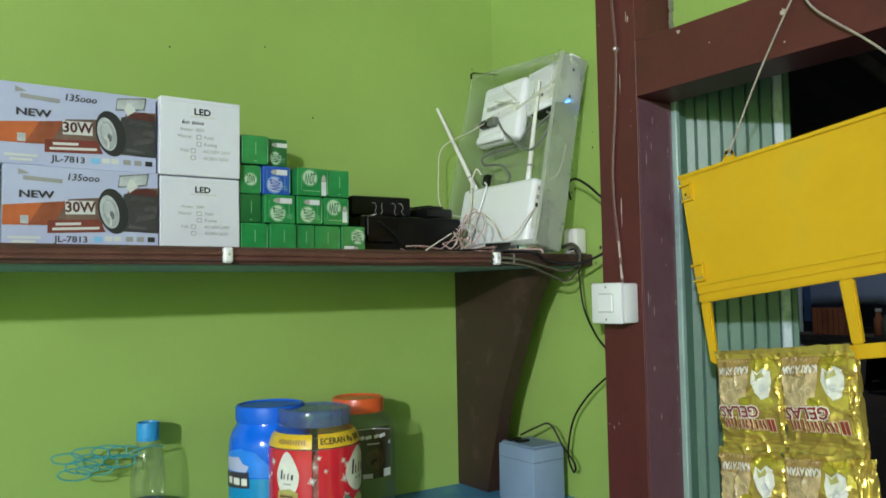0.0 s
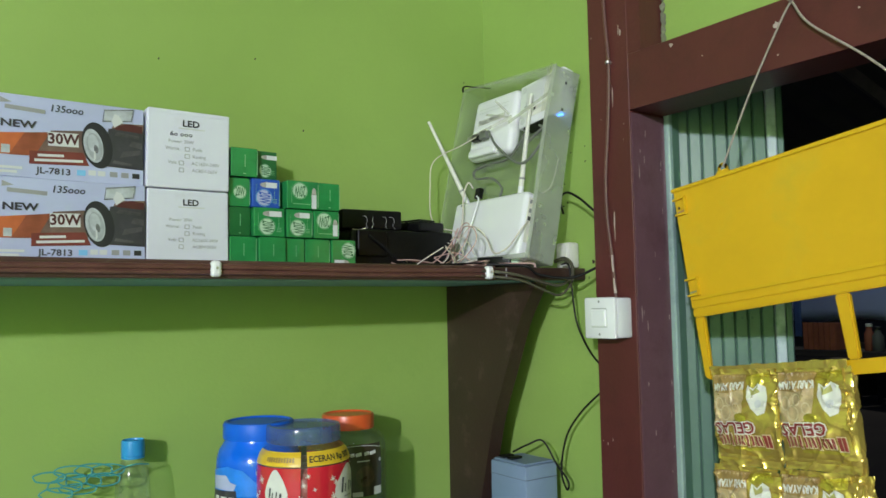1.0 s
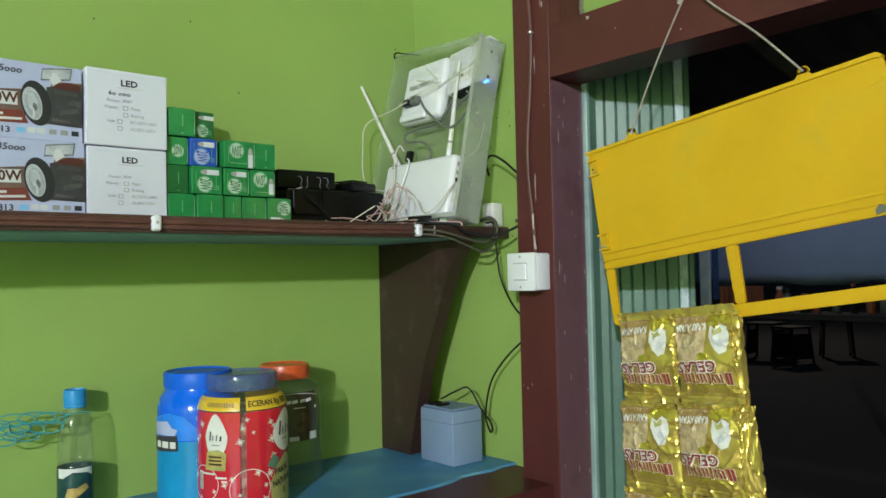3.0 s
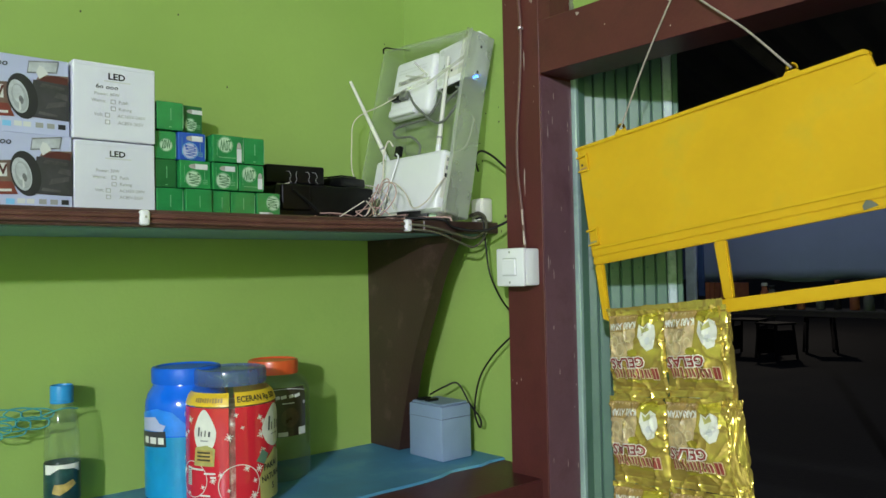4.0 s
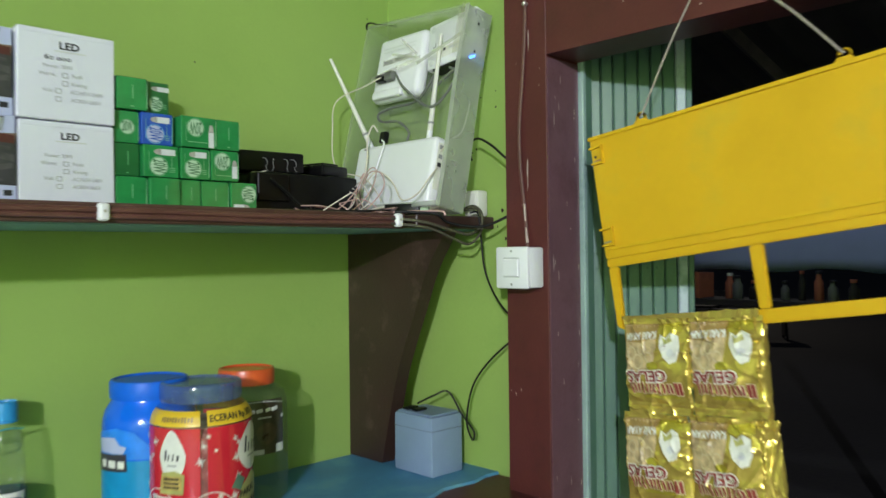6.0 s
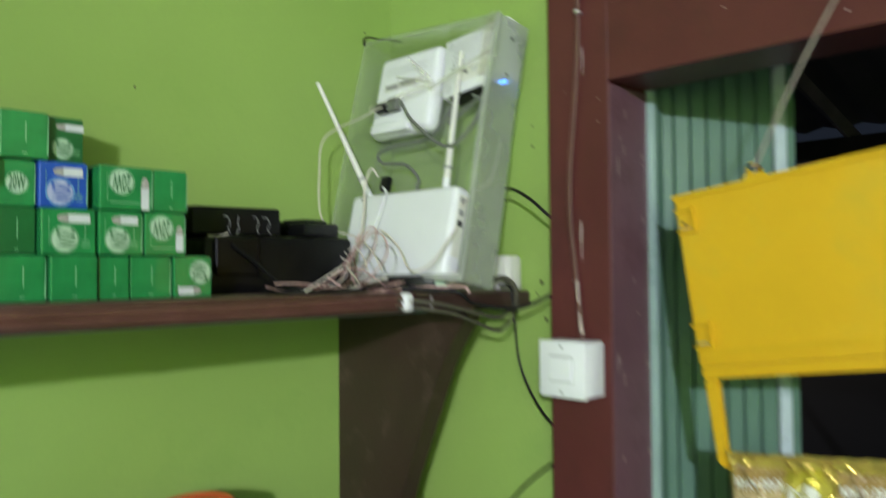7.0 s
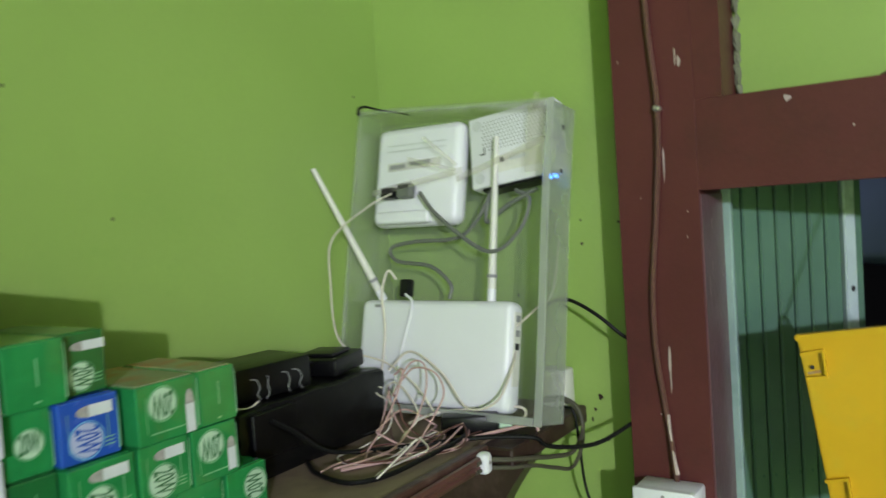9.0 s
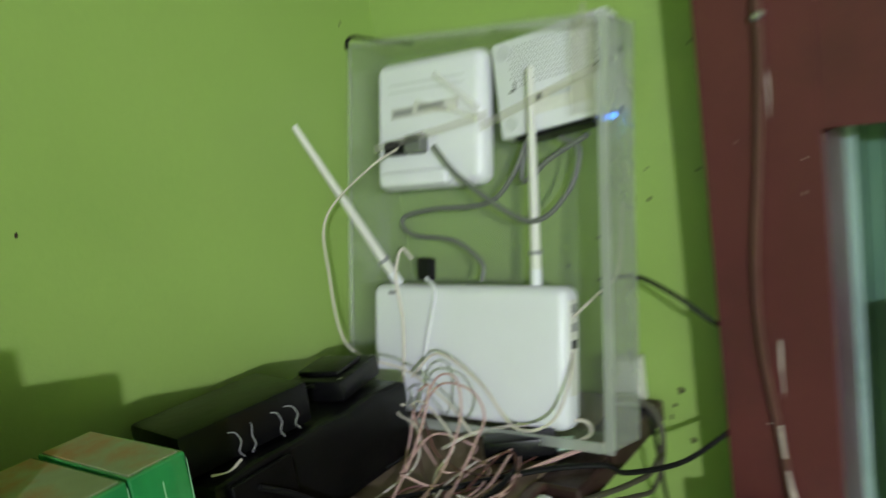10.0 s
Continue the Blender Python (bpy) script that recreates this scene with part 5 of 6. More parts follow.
def sleeve(z0, z1, x0, x1, mat, name, label="", lift=0.0008, parent=None, radius=None):
    rr, rad = radius or at, 0.0755
    bm = bmesh.new()
    n, m = 40, 10
    g = [[bm.verts.new(((rr(z0 + (z1 - z0) * j / m) + lift) * math.cos((x0 + (x1 - x0) * k / n) / rad), (rr(z0 + (z1 - z0) * j / m) + lift) * math.sin((x0 + (x1 - x0) * k / n) / rad), z0 + (z1 - z0) * j / m)) for j in range(m + 1)] for k in range(n + 1)]
    for k in range(n):
        for j in range(m):
            bm.faces.new((g[k][j], g[k + 1][j], g[k + 1][j + 1], g[k][j + 1]))
    return part(name, bm, mat, parent or jar, label, smooth=True)


def on_jar(bm, mat, name, lift=0.0016, parent=None, radius=None):
    bmesh.ops.triangulate(bm, faces=bm.faces)
    for _ in range(4):
        long = [e for e in bm.edges if (e.verts[0].co - e.verts[1].co).length > 0.007]
        if not long:
            break
        bmesh.ops.subdivide_edges(bm, edges=long, cuts=1)
        bmesh.ops.triangulate(bm, faces=[f for f in bm.faces if len(f.verts) > 3])
    rr = radius or at
    for v in bm.verts:
        a, q = v.co.x / 0.0755, rr(v.co.y) + lift
        v.co = Vector((q * math.cos(a), q * math.sin(a), v.co.y))
    return part(name, bm, mat, parent or jar)


HALF = 0.0755 * math.pi
sleeve(0.012, 0.172, 0.006, HALF * 0.98, KIS_RED, "red_sleeve", "red printed sleeve with white stars")
sleeve(0.012, 0.172, -HALF * 0.98, -0.004, KIS_RED, "red_sleeve")
sleeve(0.174, 0.195, 0.006, HALF * 0.98, LEMON, "yellow_band", "yellow price band")
sleeve(0.174, 0.195, -HALF * 0.98, -0.004, LEMON, "yellow_band")
on_jar(words("ECERAN Rp 500", 0.052, 0.184, 0.0090, 0, 0.95, 0.0003), BLACK_PRINT, "lettering")
bm = bmesh.new()
for k in range(11):  # the small figures cannot be read
    rect(-0.064 + 0.0048 * k, 0.184, 0.0034, 0.0075 if k % 3 else 0.006, 0, bm)
on_jar(bm, FOIL_BROWN, "small_print")
for cx, w in ((-0.045, 0.042), (0.085, 0.066)):
    drop = [(cx + w / 2 * math.cos(a) * (1 - 0.42 * max(0.0, math.sin(a))), 0.134 + 0.036 * math.sin(a)) for a in (2 * math.pi * k / 28 for k in range(28))]
    on_jar(outline(drop), FOIL_WHITE, "white_flame_shape", 0.0018)
    for dx, wide, tall in ((-0.24, 0.07, 0.36), (-0.12, 0.05, 0.20), (0.05, 0.05, 0.24), (0.22, 0.08, 0.20)):
        on_jar(rect(cx + dx * w, 0.126 + tall * w / 2, wide * w, tall * w, -6), CARD_NAVY, "logo_stroke", 0.0022)
    on_jar(rect(cx, 0.119, 0.34 * w, 0.002), GREY_PRINT, "small_print", 0.0022)
on_jar(outline([(-0.066, 0.078), (-0.028, 0.078), (-0.026, 0.106), (-0.040, 0.112), (-0.062, 0.108)]), LEAF_PRINT, "leaf_badge", 0.0024)
on_jar(rect(-0.046, 0.094, 0.032, 0.020), LABEL_OCHRE, "leaf_badge", 0.0028)
for z in (0.100, 0.094, 0.088):
    on_jar(rect(-0.046, z, 0.024, 0.003), LABEL_DARK, "small_print", 0.0032)
on_jar(outline([(0.048, 0.012), (0.105, 0.012), (0.105, 0.085), (0.085, 0.096), (0.060, 0.078), (0.046, 0.05)]), LEAF_PRINT, "leaf_picture", 0.0020)
on_jar(outline([(0.040, 0.080), (0.052, 0.098), (0.066, 0.088), (0.056, 0.072)]), DOOR_GREEN, "leaf_picture", 0.0024)
on_jar(words("PAKAI", 0.072, 0.068, 0.010, 8, 0.9, 0.0004), BLACK_PRINT, "lettering", 0.0026)
on_jar(words("NATURAL", 0.076, 0.050, 0.010, 8, 0.8, 0.0004), BLACK_PRINT, "lettering", 0.0026)
on_jar(words("S", 0.078, 0.032, 0.010, 8, 0.9, 0.0004), BLACK_PRINT, "lettering", 0.0026)
r = random.Random(5)
for k in range(34):
    cx, cy, size = -0.11 + 0.17 * r.random(), 0.02 + 0.14 * r.random(), 0.0035 + 0.004 * r.random()
    if abs(cx + 0.045) < 0.022 and cy > 0.072:
        continue
    bm = bmesh.new()
    for q in range(4):
        rect(cx, cy, size * (2.2 if q % 2 == 0 else 1.6), size * 0.20, 45 * q + 20, bm)
    on_jar(bm, FOIL_WHITE, "white_star", 0.0017)
for cx, cy, size in ((-0.070, 0.055, 0.030), (0.012, 0.045, 0.034)):
    on_jar(ring(cx, cy, size, 0.0012, 40), FOIL_WHITE, "white_ring", 0.0020)
on_jar(rect(-0.078, 0.060, 0.010, 0.030), FOIL_WHITE, "code_panel", 0.0023)
bm = bmesh.new()
for k in range(9):
    rect(-0.078, 0.047 + 0.003 * k, 0.008, 0.0014, 0, bm)
on_jar(bm, BLACK_PRINT, "code_bar", 0.0026)
for x, z, wide in ((-0.060, 0.072, 0.026), (-0.036, 0.066, 0.020), (-0.030, 0.060, 0.010), (-0.045, 0.030, 0.020)):
    on_jar(rect(x, z, wide, 0.003), FOIL_WHITE, "small_print", 0.0022)

# Blue jar.
place = (-0.5595, 0.055, COUNTER_Z)
blue = thing("sweet_jar", "blue plastic sweet jar with teal lower label and blue lid", "jar", pose(*place, 0, 0, facing(place)))
prof_b = jar_profile(0.070, 0.165, 0.056, 0.208, 0.036)
at_b = shape_radius(prof_b)
part("jar", lathe(prof_b, 64), JAR_BLUE, blue, smooth=True)
part("lid", laid(lid_bm(0.0590, 0.028), pose(0, 0, 0.204), 0), BLUE_LID, blue, "blue screw lid", smooth=True)
sleeve(0.012, 0.118, -0.20, 0.015, JAR_TEAL, "teal_label", "teal lower label", 0.0008, blue, at_b)
sleeve(0.012, 0.100, 0.016, 0.20, SWEETS_BLUE, "sweets_picture", "picture of wrapped sweets", 0.0009, blue, at_b)
PEAK_BLUE = material("mid_blue_print", (0.02, 0.22, 0.80), 0.3, vary=0.25, scale=30, bump=0)
on_jar(outline([(-0.105, 0.120), (0.010, 0.120), (0.002, 0.136), (-0.012, 0.131), (-0.026, 0.160), (-0.040, 0.143), (-0.056, 0.166), (-0.075, 0.146), (-0.105, 0.156)]), PEAK_BLUE, "peak_picture", 0.0016, blue, at_b)
on_jar(outline([(-0.100, 0.128), (-0.044, 0.128), (-0.038, 0.138), (-0.050, 0.141), (-0.060, 0.152), (-0.074, 0.142), (-0.100, 0.148)]), CARD_COOL, "white_flower_shape", 0.0020, blue, at_b)
on_jar(rect(-0.082, 0.113, 0.088, 0.026, 3), CARD_NAVY, "logo_panel", 0.0018, blue, at_b)
for x, wide in ((-0.086, 0.014), (-0.066, 0.016), (-0.048, 0.012)):
    on_jar(rect(x, 0.112, wide, 0.011), FOIL_WHITE, "logo_block", 0.0022, blue, at_b)
for z, tall in ((0.150, 0.009), (0.138, 0.003), (0.116, 0.010)):
    on_jar(rect(0.030, z, 0.019, tall), FOIL_WHITE, "small_print", 0.0016, blue, at_b)

# Jar with the red lid.
place = (-0.376, 0.078, COUNTER_Z)
dark = thing("sweet_jar", "clear plastic jar with dark olive label and orange-red lid", "jar", pose(*place, 0, 0, facing(place)))
prof_c = jar_profile(0.0700, 0.160, 0.047, 0.200, 0.038)
at_c = shape_radius(prof_c)
part("jar", lathe(prof_c, 64), JAR_CLEAR, dark, smooth=True)
part("lid", laid(lid_bm(0.0485, 0.027), pose(0, 0, 0.198), 0), LID_RED, dark, "orange-red screw lid", smooth=True)
sleeve(0.085, 0.176, -0.055, 0.074, LABEL_DARK, "dark_label", "dark olive label", 0.0008, dark, at_c)
for x, wide in ((0.008, 0.008), (0.020, 0.012), (0.036, 0.010), (0.050, 0.014)):
    on_jar(rect(x, 0.158 + 0.05 * x, wide, 0.006, 10), PALE_PRINT, "logo_stroke", 0.0016, dark, at_c)
for x, z, wide, tall in ((0.030, 0.147, 0.026, 0.002), (0.062, 0.093, 0.020, 0.014), (0.018, 0.090, 0.020, 0.008)):
    on_jar(rect(x, z, wide, tall), PALE_PRINT, "small_print", 0.0016, dark, at_c)
on_jar(disc(0.069, 0.146, 0.0035, 0.0035), PALE_PRINT, "small_badge", 0.0016, dark, at_c)
for k in range(12):  # thin pale line round the label's arched top
    a = -0.050 + 0.122 * k / 12
    on_jar(rect(a + 0.005, 0.1740 - 0.010 * ((k - 6.5) / 6.5) ** 2, 0.0112, 0.0011, -10 * (k - 6.5) / 6.5), PALE_PRINT, "label_line", 0.0016, dark, at_c)
on_jar(disc(0.034, 0.120, 0.020, 0.018), LABEL_BROWN, "label_picture", 0.0013, dark, at_c)

# Water bottle.
place = (-0.746, 0.130, COUNTER_Z)
bottle = thing("water_bottle", "clear plastic water bottle with blue cap and dark label", "bottle", pose(*place, 0, 0, facing(place)))
prof_w = [(0.023, 0.0), (0.027, 0.006), (0.028, 0.014), (0.028, 0.082), (0.0266, 0.086), (0.028, 0.090), (0.0278, 0.112), (0.0268, 0.136), (0.0238, 0.158), (0.0190, 0.174), (0.0158, 0.181), (0.0158, 0.197)]
at_w = shape_radius(prof_w)
part("shell", lathe(prof_w, 40), JAR_CLEAR, bottle, smooth=True)
part("cap", laid(lid_bm(0.0182, 0.026), pose(0, 0, 0.184), 0), CAP_BLUE, bottle, "sky blue screw cap", smooth=True)
part("neck_ring", lathe([(0.0180, 0.180), (0.0186, 0.182), (0.0180, 0.1836)], 32), CAP_BLUE, bottle)
part("label", lathe([(0.0286, 0.020), (0.0287, 0.050), (0.0286, 0.081)], 40, False), BOTTLE_LABEL, bottle, "dark green printed label", smooth=True)


def on_bottle(bm, mat, name, lift):
    return part(name, laid(wrapped(bm, 0.0282, 0.0, lift), pose(0, 0, -0.013), 0), mat, bottle)


on_bottle(outline([(-0.03, 0.078), (0.03, 0.080), (0.03, 0.094), (-0.03, 0.094)]), FOIL_WHITE, "label_sky", 0.0009)
on_bottle(outline([(-0.028, 0.070), (0.028, 0.070), (0.028, 0.080), (0.018, 0.086), (0.008, 0.081), (-0.004, 0.088), (-0.016, 0.081)]), BOTTLE_LABEL, "label_hills", 0.0013)
on_bottle(outline([(-0.016, 0.048), (-0.004, 0.044), (0.010, 0.052), (0.022, 0.060), (0.016, 0.068), (0.002, 0.062), (-0.012, 0.062)]), LABEL_OCHRE, "label_picture", 0.0013)

# Rubber bands hooked round the bottle neck.
bands = thing("rubber_bands", "bunch of teal rubber bands hooked behind the bottle neck", "rubber bands")
r = random.Random(3)
for k, (x, z, w, h) in enumerate(((-0.872, 1.222, 0.022, 0.008), (-0.850, 1.206, 0.024, 0.010), (-0.838, 1.226, 0.026, 0.009), (-0.822, 1.208, 0.024, 0.010), (-0.808, 1.224, 0.026, 0.010), (-0.862, 1.196, 0.022, 0.009), (-0.840, 1.214, 0.020, 0.010), (-0.794, 1.208, 0.024, 0.010), (-0.786, 1.222, 0.024, 0.009), (-0.830, 1.198, 0.026, 0.008))):
    pts = []
    for j in range(17):
        a = 2 * math.pi * j / 16
        pts.append((x + w * math.cos(a) * (1 + 0.15 * r.random() * (0 < j < 16)), 0.112 + 0.0016 * (k % 5), z - 0.003 + h * math.sin(a) - 0.10 * w * math.cos(a)))
    part("band", tube(pts, 0.0013, 6, 4), BAND_TEAL, bands)
part("band", tube([(-0.785, 0.112, 1.214), (-0.768, 0.111, 1.220), (-0.747, 0.109, 1.224), (-0.724, 0.118, 1.220)], 0.0013, 6, 4), BAND_TEAL, bands)

# ---- hanging yellow rack ----
rack = thing("display_rack", "tilted yellow plastic display rack hung on strings in the opening", "rack")
TILT = radians(7.9)
RACK = Matrix(((0, 0, -1, -0.030), (-math.cos(TILT), math.sin(TILT), 0, -0.408), (math.sin(TILT), math.cos(TILT), 0, 1.654), (0, 0, 0, 1)))
rack.matrix_world = RACK


def slab(points, t0, t1, bevel=0.0):
    """A plate of an outline in the rack's plane, between two depths."""
    bm = bmesh.new()
    a = [bm.verts.new((x, y, t0)) for x, y in points]
    b = [bm.verts.new((x, y, t1)) for x, y in points]
    bm.faces.new(a[::-1])
    bm.faces.new(b)
    sides = [bm.faces.new((a[k], a[(k + 1) % len(a)], b[(k + 1) % len(a)], b[k])) for k in range(len(a))]
    if bevel:
        bmesh.ops.bevel(bm, geom=list({e for f in sides for e in f.edges}), offset=bevel, segments=2, affect="EDGES")
    return bm


part("plate", slab([(0.002, 0), (0.49, 0), (0.497, -0.008), (0.500, -0.030), (0.64, -0.032), (0.64, -0.198), (0.004, -0.198)], -0.004, 0.004, 0.0015), YELLOW, rack)
part("top_rim", slab([(0.0, 0.0), (0.492, 0.0), (0.499, -0.006), (0.496, -0.010), (0.488, -0.006), (0.0, -0.006)], -0.006, 0.007, 0.0012), YELLOW_EDGE, rack)
part("lower_rim", slab([(0.006, -0.180), (0.64, -0.180), (0.64, -0.185), (0.006, -0.185)], 0.0042, 0.007, 0.0008), YELLOW_EDGE, rack)
part("lower_bar", slab([(0.006, -0.1985), (0.64, -0.1985), (0.64, -0.212), (0.006, -0.212)], -0.005, 0.006, 0.002), YELLOW, rack)
part("left_bar", slab([(0.007, -0.2125), (0.024, -0.2125), (0.022, -0.312), (0.009, -0.306)], -0.004, 0.005, 0.002), YELLOW, rack)
part("middle_bar", slab([(0.236, -0.2125), (0.256, -0.2125), (0.254, -0.300), (0.238, -0.300)], -0.004, 0.005, 0.002), YELLOW, rack)
part("bottom_bar", slab([(0.0225, -0.3005), (0.64, -0.3005), (0.64, -0.320), (0.0225, -0.320)], -0.004, 0.005, 0.002), YELLOW, rack)
part("right_bar", slab([(0.50, -0.2125), (0.52, -0.2125), (0.52, -0.300), (0.50, -0.300)], -0.004, 0.005, 0.002), YELLOW, rack)
for v0 in (-0.018, -0.150):  # open sockets with raised walls
    notch = part("notch", slab([(0.003, v0), (0.026, v0 + 0.002), (0.026, v0 - 0.0012), (0.003, v0 - 0.0032)], 0.0042, 0.0105, 0.0004), YELLOW_EDGE, rack)
    part("notch_wall", slab([(0.0235, v0 - 0.0012), (0.026, v0 - 0.0012), (0.0255, v0 - 0.025), (0.023, v0 - 0.025)], 0.0042, 0.0105, 0.0004), YELLOW_EDGE, notch)
    part("notch_wall", slab([(0.004, v0 - 0.0255), (0.0255, v0 - 0.0252), (0.0255, v0 - 0.028), (0.004, v0 - 0.0283)], 0.0042, 0.0105, 0.0004), YELLOW_EDGE, notch)
    part("notch_slot", slab([(0.006, v0 - 0.021), (0.019, v0 - 0.020), (0.019, v0 - 0.0225), (0.006, v0 - 0.0235)], 0.0042, 0.0048), KRAFT, notch, "dark slot in the socket")
part("notch_screw", laid(disc(0.012, -0.034, 0.0022, 0.0022), pose(0, 0, 0), 0.0072), BLACK_PRINT, rack)
part("slot", slab([(0.47, -0.040), (0.50, -0.034), (0.50, -0.037), (0.47, -0.043)], 0.0042, 0.0048), YELLOW_EDGE, rack)
part("torn_film", slab([(0.456, -0.204), (0.462, -0.197), (0.468, -0.199), (0.476, -0.207), (0.457, -0.210)], 0.0062, 0.0072), GREY_CABLE, rack)
for u in (0.098, 0.394):
    bm = bmesh.new()
    ring(u, 0.008, 0.0095, 0.0055, 24, bm)
    bmesh.ops.solidify(bm, geom=bm.faces[:], thickness=0.006)
    tab = part("tab", bm, YELLOW, rack)
    part("tab_root", slab([(u - 0.014, -0.001), (u + 0.014, -0.001), (u + 0.008, 0.006), (u - 0.008, 0.006)], -0.003, 0.003), YELLOW, tab)

def on_rack(u, v, n):
    return tuple(RACK @ Vector((u, v, n)))


string = thing("hanging_string", "twine holding up the yellow rack from the lintel", "string")
part("cord", tube([on_rack(0.098, 0.010, 0.0), (-0.030, -0.555, 1.78), (-0.030, -0.609, 1.872), (-0.026, -0.625, 1.900)], 0.0016, 6, 6), STRING, string)
part("cord", tube([on_rack(0.394, 0.010, 0.0), (-0.030, -0.73, 1.790), (-0.030, -0.655, 1.858), (-0.026, -0.628, 1.900)], 0.0018, 6, 6), STRING, string)
part("nail", tube([(-0.018, -0.626, 1.902), (-0.034, -0.626, 1.903)], 0.0018, 6), STEEL, string)

# ---- noodle sachets ----
sachets = thing("sachet_strip", "strip of crinkled gold foil noodle sachets hung upside down", "sachets", pose(-0.041, 0, 0))
SW, SH = 0.108, 0.1415


def foil_height(u, v, seed):
    """Pillow shape with crinkles; u and v run from 0 to 1."""
    pillow = 0.011 * (max(0.0, math.sin(math.pi * u)) ** 0.45) * (max(0.0, math.sin(math.pi * min(1, max(0, (v - 0.09) / 0.80)))) ** 0.5)
    ridge = 1 - abs(2 * noise.noise((u * 2.4 + 3 * v + seed, v * 2.0 - u, seed * 3.1)))
    fold = 1 - abs(2 * noise.noise((u * 3.1 - 2.4 * v + 2 * seed, v * 3.4 + u, seed * 1.7)))
    edge = min(1.0, 0.35 + 2.2 * max(abs(u - 0.5), abs(v - 0.5)) ** 2 * 2)
    crease = 0.0040 * ridge ** 6 + edge * 0.0036 * fold ** 7 + 0.0014 * noise.noise((u * 7 + seed, v * 6, seed)) + 0.0005 * noise.noise((u * 18, v * 16 + seed, 2))
    return pillow + crease + (0.0012 * math.sin(v * 160) if v > 0.90 or v < 0.09 else 0)


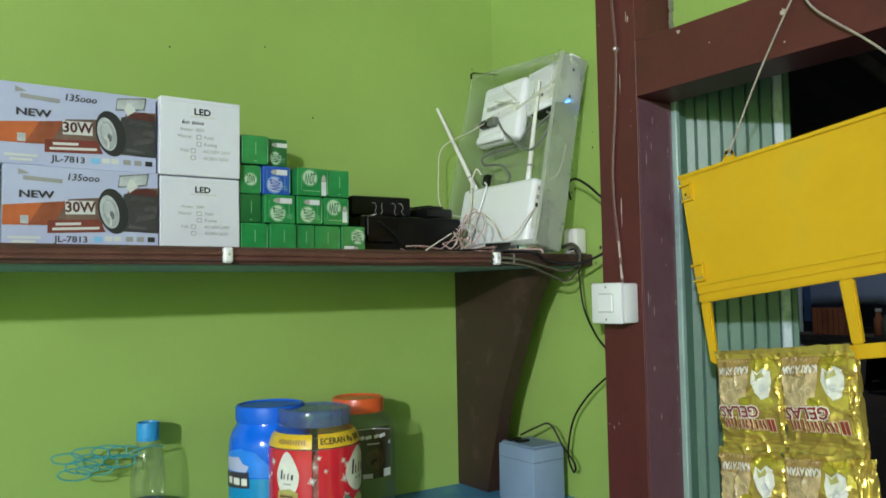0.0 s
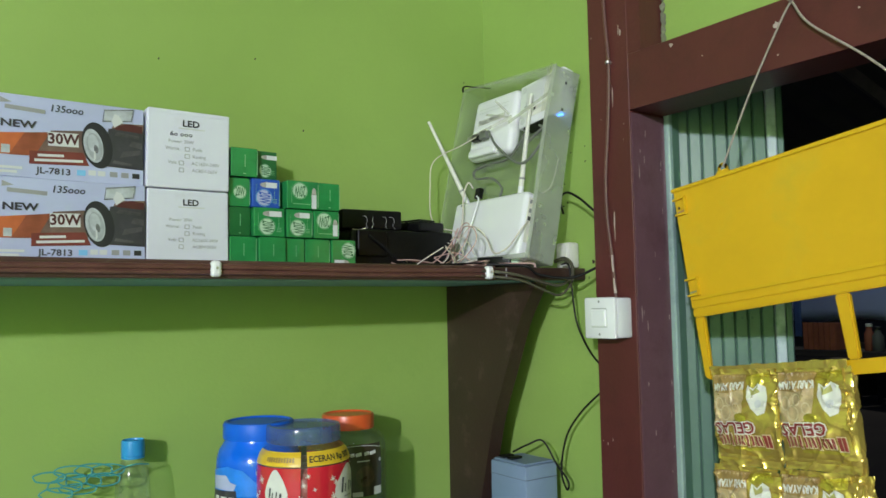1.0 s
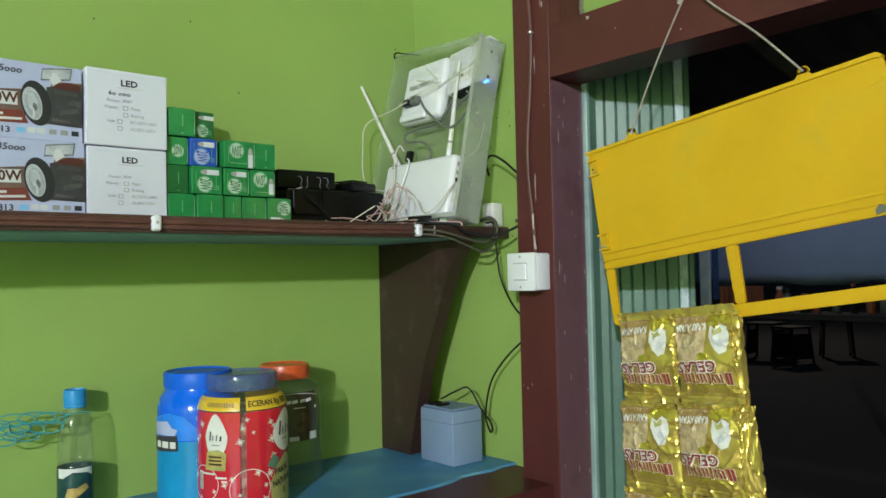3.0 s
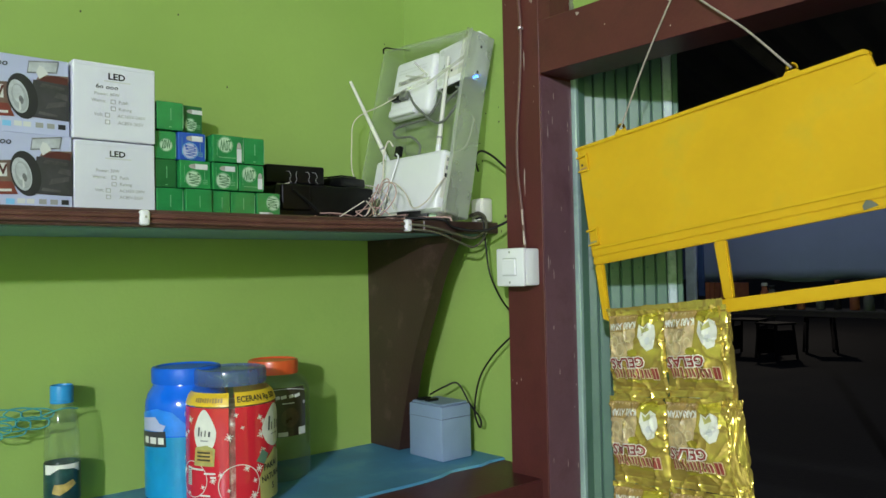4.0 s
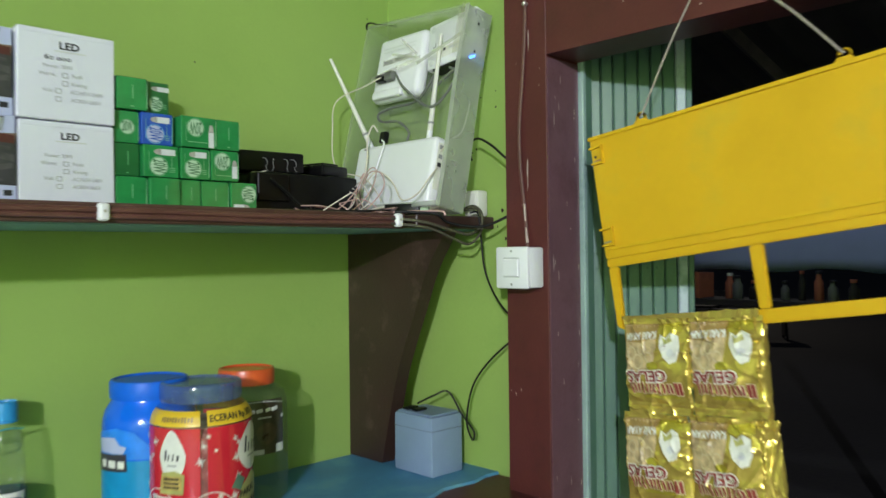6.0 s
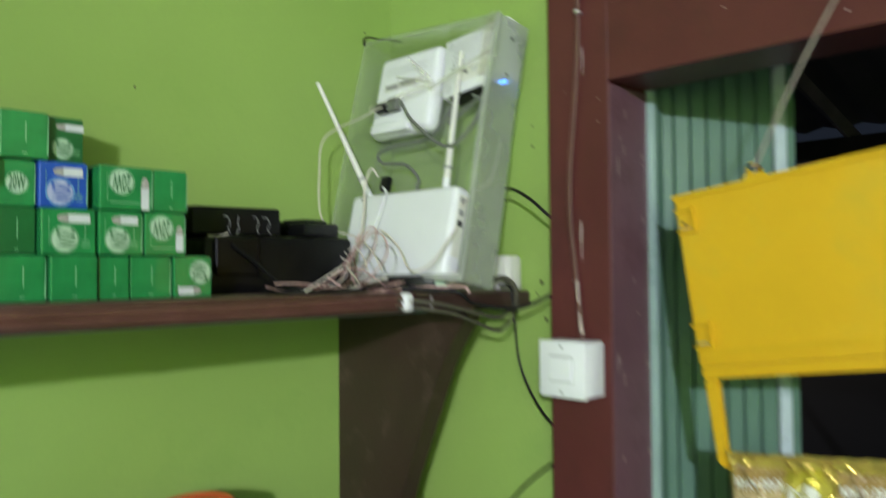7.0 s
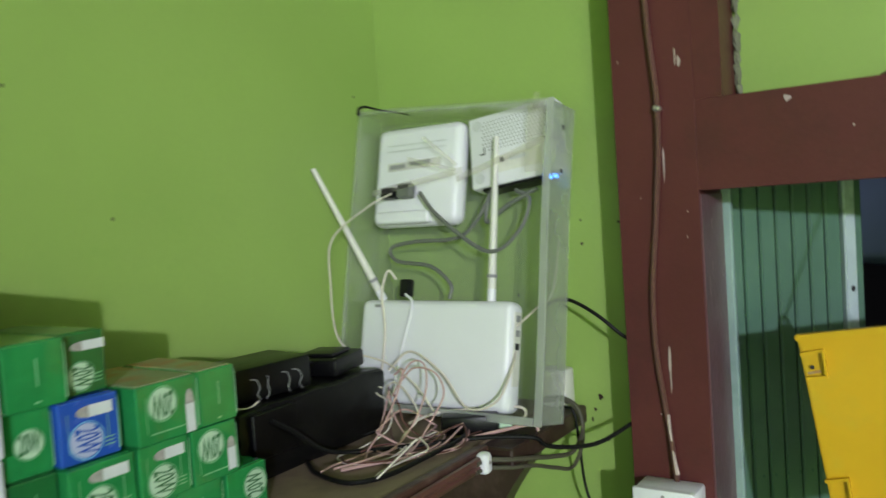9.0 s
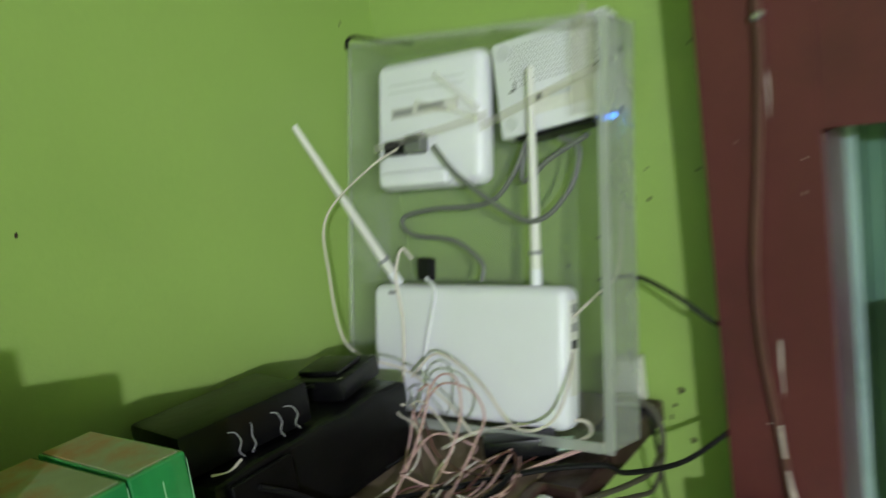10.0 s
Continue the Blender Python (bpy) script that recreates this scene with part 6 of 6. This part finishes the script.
def sachet(y0, z0, seed, width=SW, lean_out=0.0, turn=0.0, print_on=True):
    """One sachet: y0, z0 its upper corner nearest the post; print lies upside down."""
    c, s = math.cos(radians(turn)), math.sin(radians(turn))

    def place(u, v, lift=0.0):
        a, b = u * width, -v * SH
        return Vector((-foil_height(u, v, seed) - lift - lean_out * u, y0 - (a * c - b * s), z0 + a * s + b * c))

    bm = bmesh.new()
    n, m = 46, 54
    g = [[bm.verts.new(place(k / n, j / m)) for j in range(m + 1)] for k in range(n + 1)]
    for k in range(n):
        for j in range(m):
            bm.faces.new((g[k][j], g[k][j + 1], g[k + 1][j + 1], g[k + 1][j]))
    one = part("sachet", bm, FOIL, sachets, smooth=True)
    if not print_on:
        return one

    def printed(bm, mat, name, lift=0.0012):
        bmesh.ops.triangulate(bm, faces=bm.faces)
        for _ in range(5):
            long = [e for e in bm.edges if (e.verts[0].co - e.verts[1].co).length > 0.035]
            if not long:
                break
            bmesh.ops.subdivide_edges(bm, edges=long, cuts=1)
            bmesh.ops.triangulate(bm, faces=[f for f in bm.faces if len(f.verts) > 3])
        for v in bm.verts:
            v.co = place(v.co.x, -v.co.y, lift)
        part(name, bm, mat, one)

    def area(points):
        return outline([(u, -v) for u, v in points])

    printed(area(((0.03, 0.07), (0.54, 0.06), (0.53, 0.30), (0.48, 0.48), (0.28, 0.56), (0.03, 0.55))), FOIL_TAN, "noodle_picture", 0.0008)
    printed(area(((0.03, 0.06), (0.55, 0.05), (0.54, 0.19), (0.30, 0.25), (0.03, 0.24))), FOIL_BROWN, "brown_panel", 0.0011)
    printed(area(((0.56, 0.07), (0.90, 0.03), (0.91, 0.13), (0.58, 0.17))), FOIL_OLIVE, "yellow_flash", 0.0011)
    for u, v, q in ((0.14, 0.36, 0.07), (0.30, 0.32, 0.06), (0.24, 0.45, 0.08), (0.42, 0.40, 0.06)):
        printed(ring(u, -v, q, 0.014, 18), NOODLE, "noodle_strand", 0.0014)
    printed(area(((0.60, 0.16), (0.68, 0.20), (0.76, 0.14), (0.86, 0.18), (0.88, 0.32), (0.82, 0.44), (0.72, 0.47), (0.64, 0.40), (0.58, 0.28))), FOIL_WHITE, "white_shape", 0.0012)
    printed(area(((0.62, 0.18), (0.68, 0.22), (0.75, 0.17), (0.78, 0.23), (0.66, 0.27))), LEAF_PRINT, "green_shape", 0.0016)
    printed(disc(0.74, -0.35, 0.05, 0.04, 20, 16), PALE_PRINT, "grey_shape", 0.0016)
    printed(disc(0.47, -0.49, 0.09, 0.045, 0, 20), FOIL_OLIVE, "round_badge", 0.0016)
    printed(disc(0.47, -0.49, 0.06, 0.022, 0, 20), FOIL_OLIVE, "round_badge", 0.0019)
    printed(words("KARI AYAM", 0.30, -0.175, 0.072, 180 + 3, 0.9, 0.004), FOIL_WHITE, "lettering", 0.0022)
    printed(words("GELAS", 0.36, -0.595, 0.112, 180 + 2, 1.35, 0.014), FOIL_WHITE, "lettering_rim", 0.0016)
    printed(words("GELAS", 0.36, -0.595, 0.112, 180 + 2, 1.35, 0.004), FOIL_RED, "lettering", 0.0024)
    for u, wide, tall in ((0.86, 0.045, 0.125), (0.805, 0.045, 0.125), (0.73, 0.032, 0.095), (0.68, 0.032, 0.095), (0.615, 0.032, 0.095), (0.545, 0.028, 0.120), (0.48, 0.026, 0.095), (0.425, 0.026, 0.095), (0.37, 0.026, 0.095), (0.30, 0.028, 0.120), (0.23, 0.026, 0.095), (0.175, 0.026, 0.095), (0.12, 0.026, 0.120)):
        lean_u = 0.012
        for grow, lift, mat, name in ((0.009, 0.0014, NOODLE, "logo_rim"), (0.0, 0.0022, FOIL_RED, "logo_block")):
            a, b = wide / 2 + grow, tall / 2 + grow
            printed(area(((u - a - lean_u, 0.725 - b), (u + a - lean_u, 0.725 - b), (u + a + lean_u, 0.725 + b), (u - a + lean_u, 0.725 + b))), mat, name, lift)
    printed(area(((0.30, 0.800), (0.84, 0.795), (0.84, 0.825), (0.30, 0.830))), FOIL_OLIVE, "yellow_line", 0.0012)
    return one


for col in range(2):
    for row in range(3):
        sachet(-0.476 - col * SW + (0.004 if row else 0) - row * 0.003, 1.366 - row * (SH + 0.0006) + col * 0.010, 1.7 * col + 4.1 * row + 0.6, SW, 0.0, 3.5)
for row in range(3):
    sachet(-0.681 - 0.002 * row, 1.3795 - row * (SH + 0.0006), 9.3 + 2.2 * row, (0.012, 0.026, 0.034)[row], -0.012, 3.5 + 2.5 * row, False)
bm = bmesh.new()
n = 40
top = [(bm.verts.new((-0.002 - 0.002 * noise.noise((k * 0.4, 0, 0)), -0.474 - 0.214 * k / n, 1.366 + 0.0137 * k / n)), bm.verts.new((-0.003 - 0.002 * noise.noise((k * 0.5, 2, 0)), -0.474 - 0.214 * k / n, 1.370 + 0.022 * k / n + 0.002 * noise.noise((k * 0.3, 5, 0))))) for k in range(n + 1)]
for (a, b), (c, d) in zip(top, top[1:]):
    bm.faces.new((a, b, d, c))
hem = part("top_hem", bm, FOIL, sachets)
mod = hem.modifiers.new("thickness", "SOLIDIFY")
mod.thickness = 0.0006
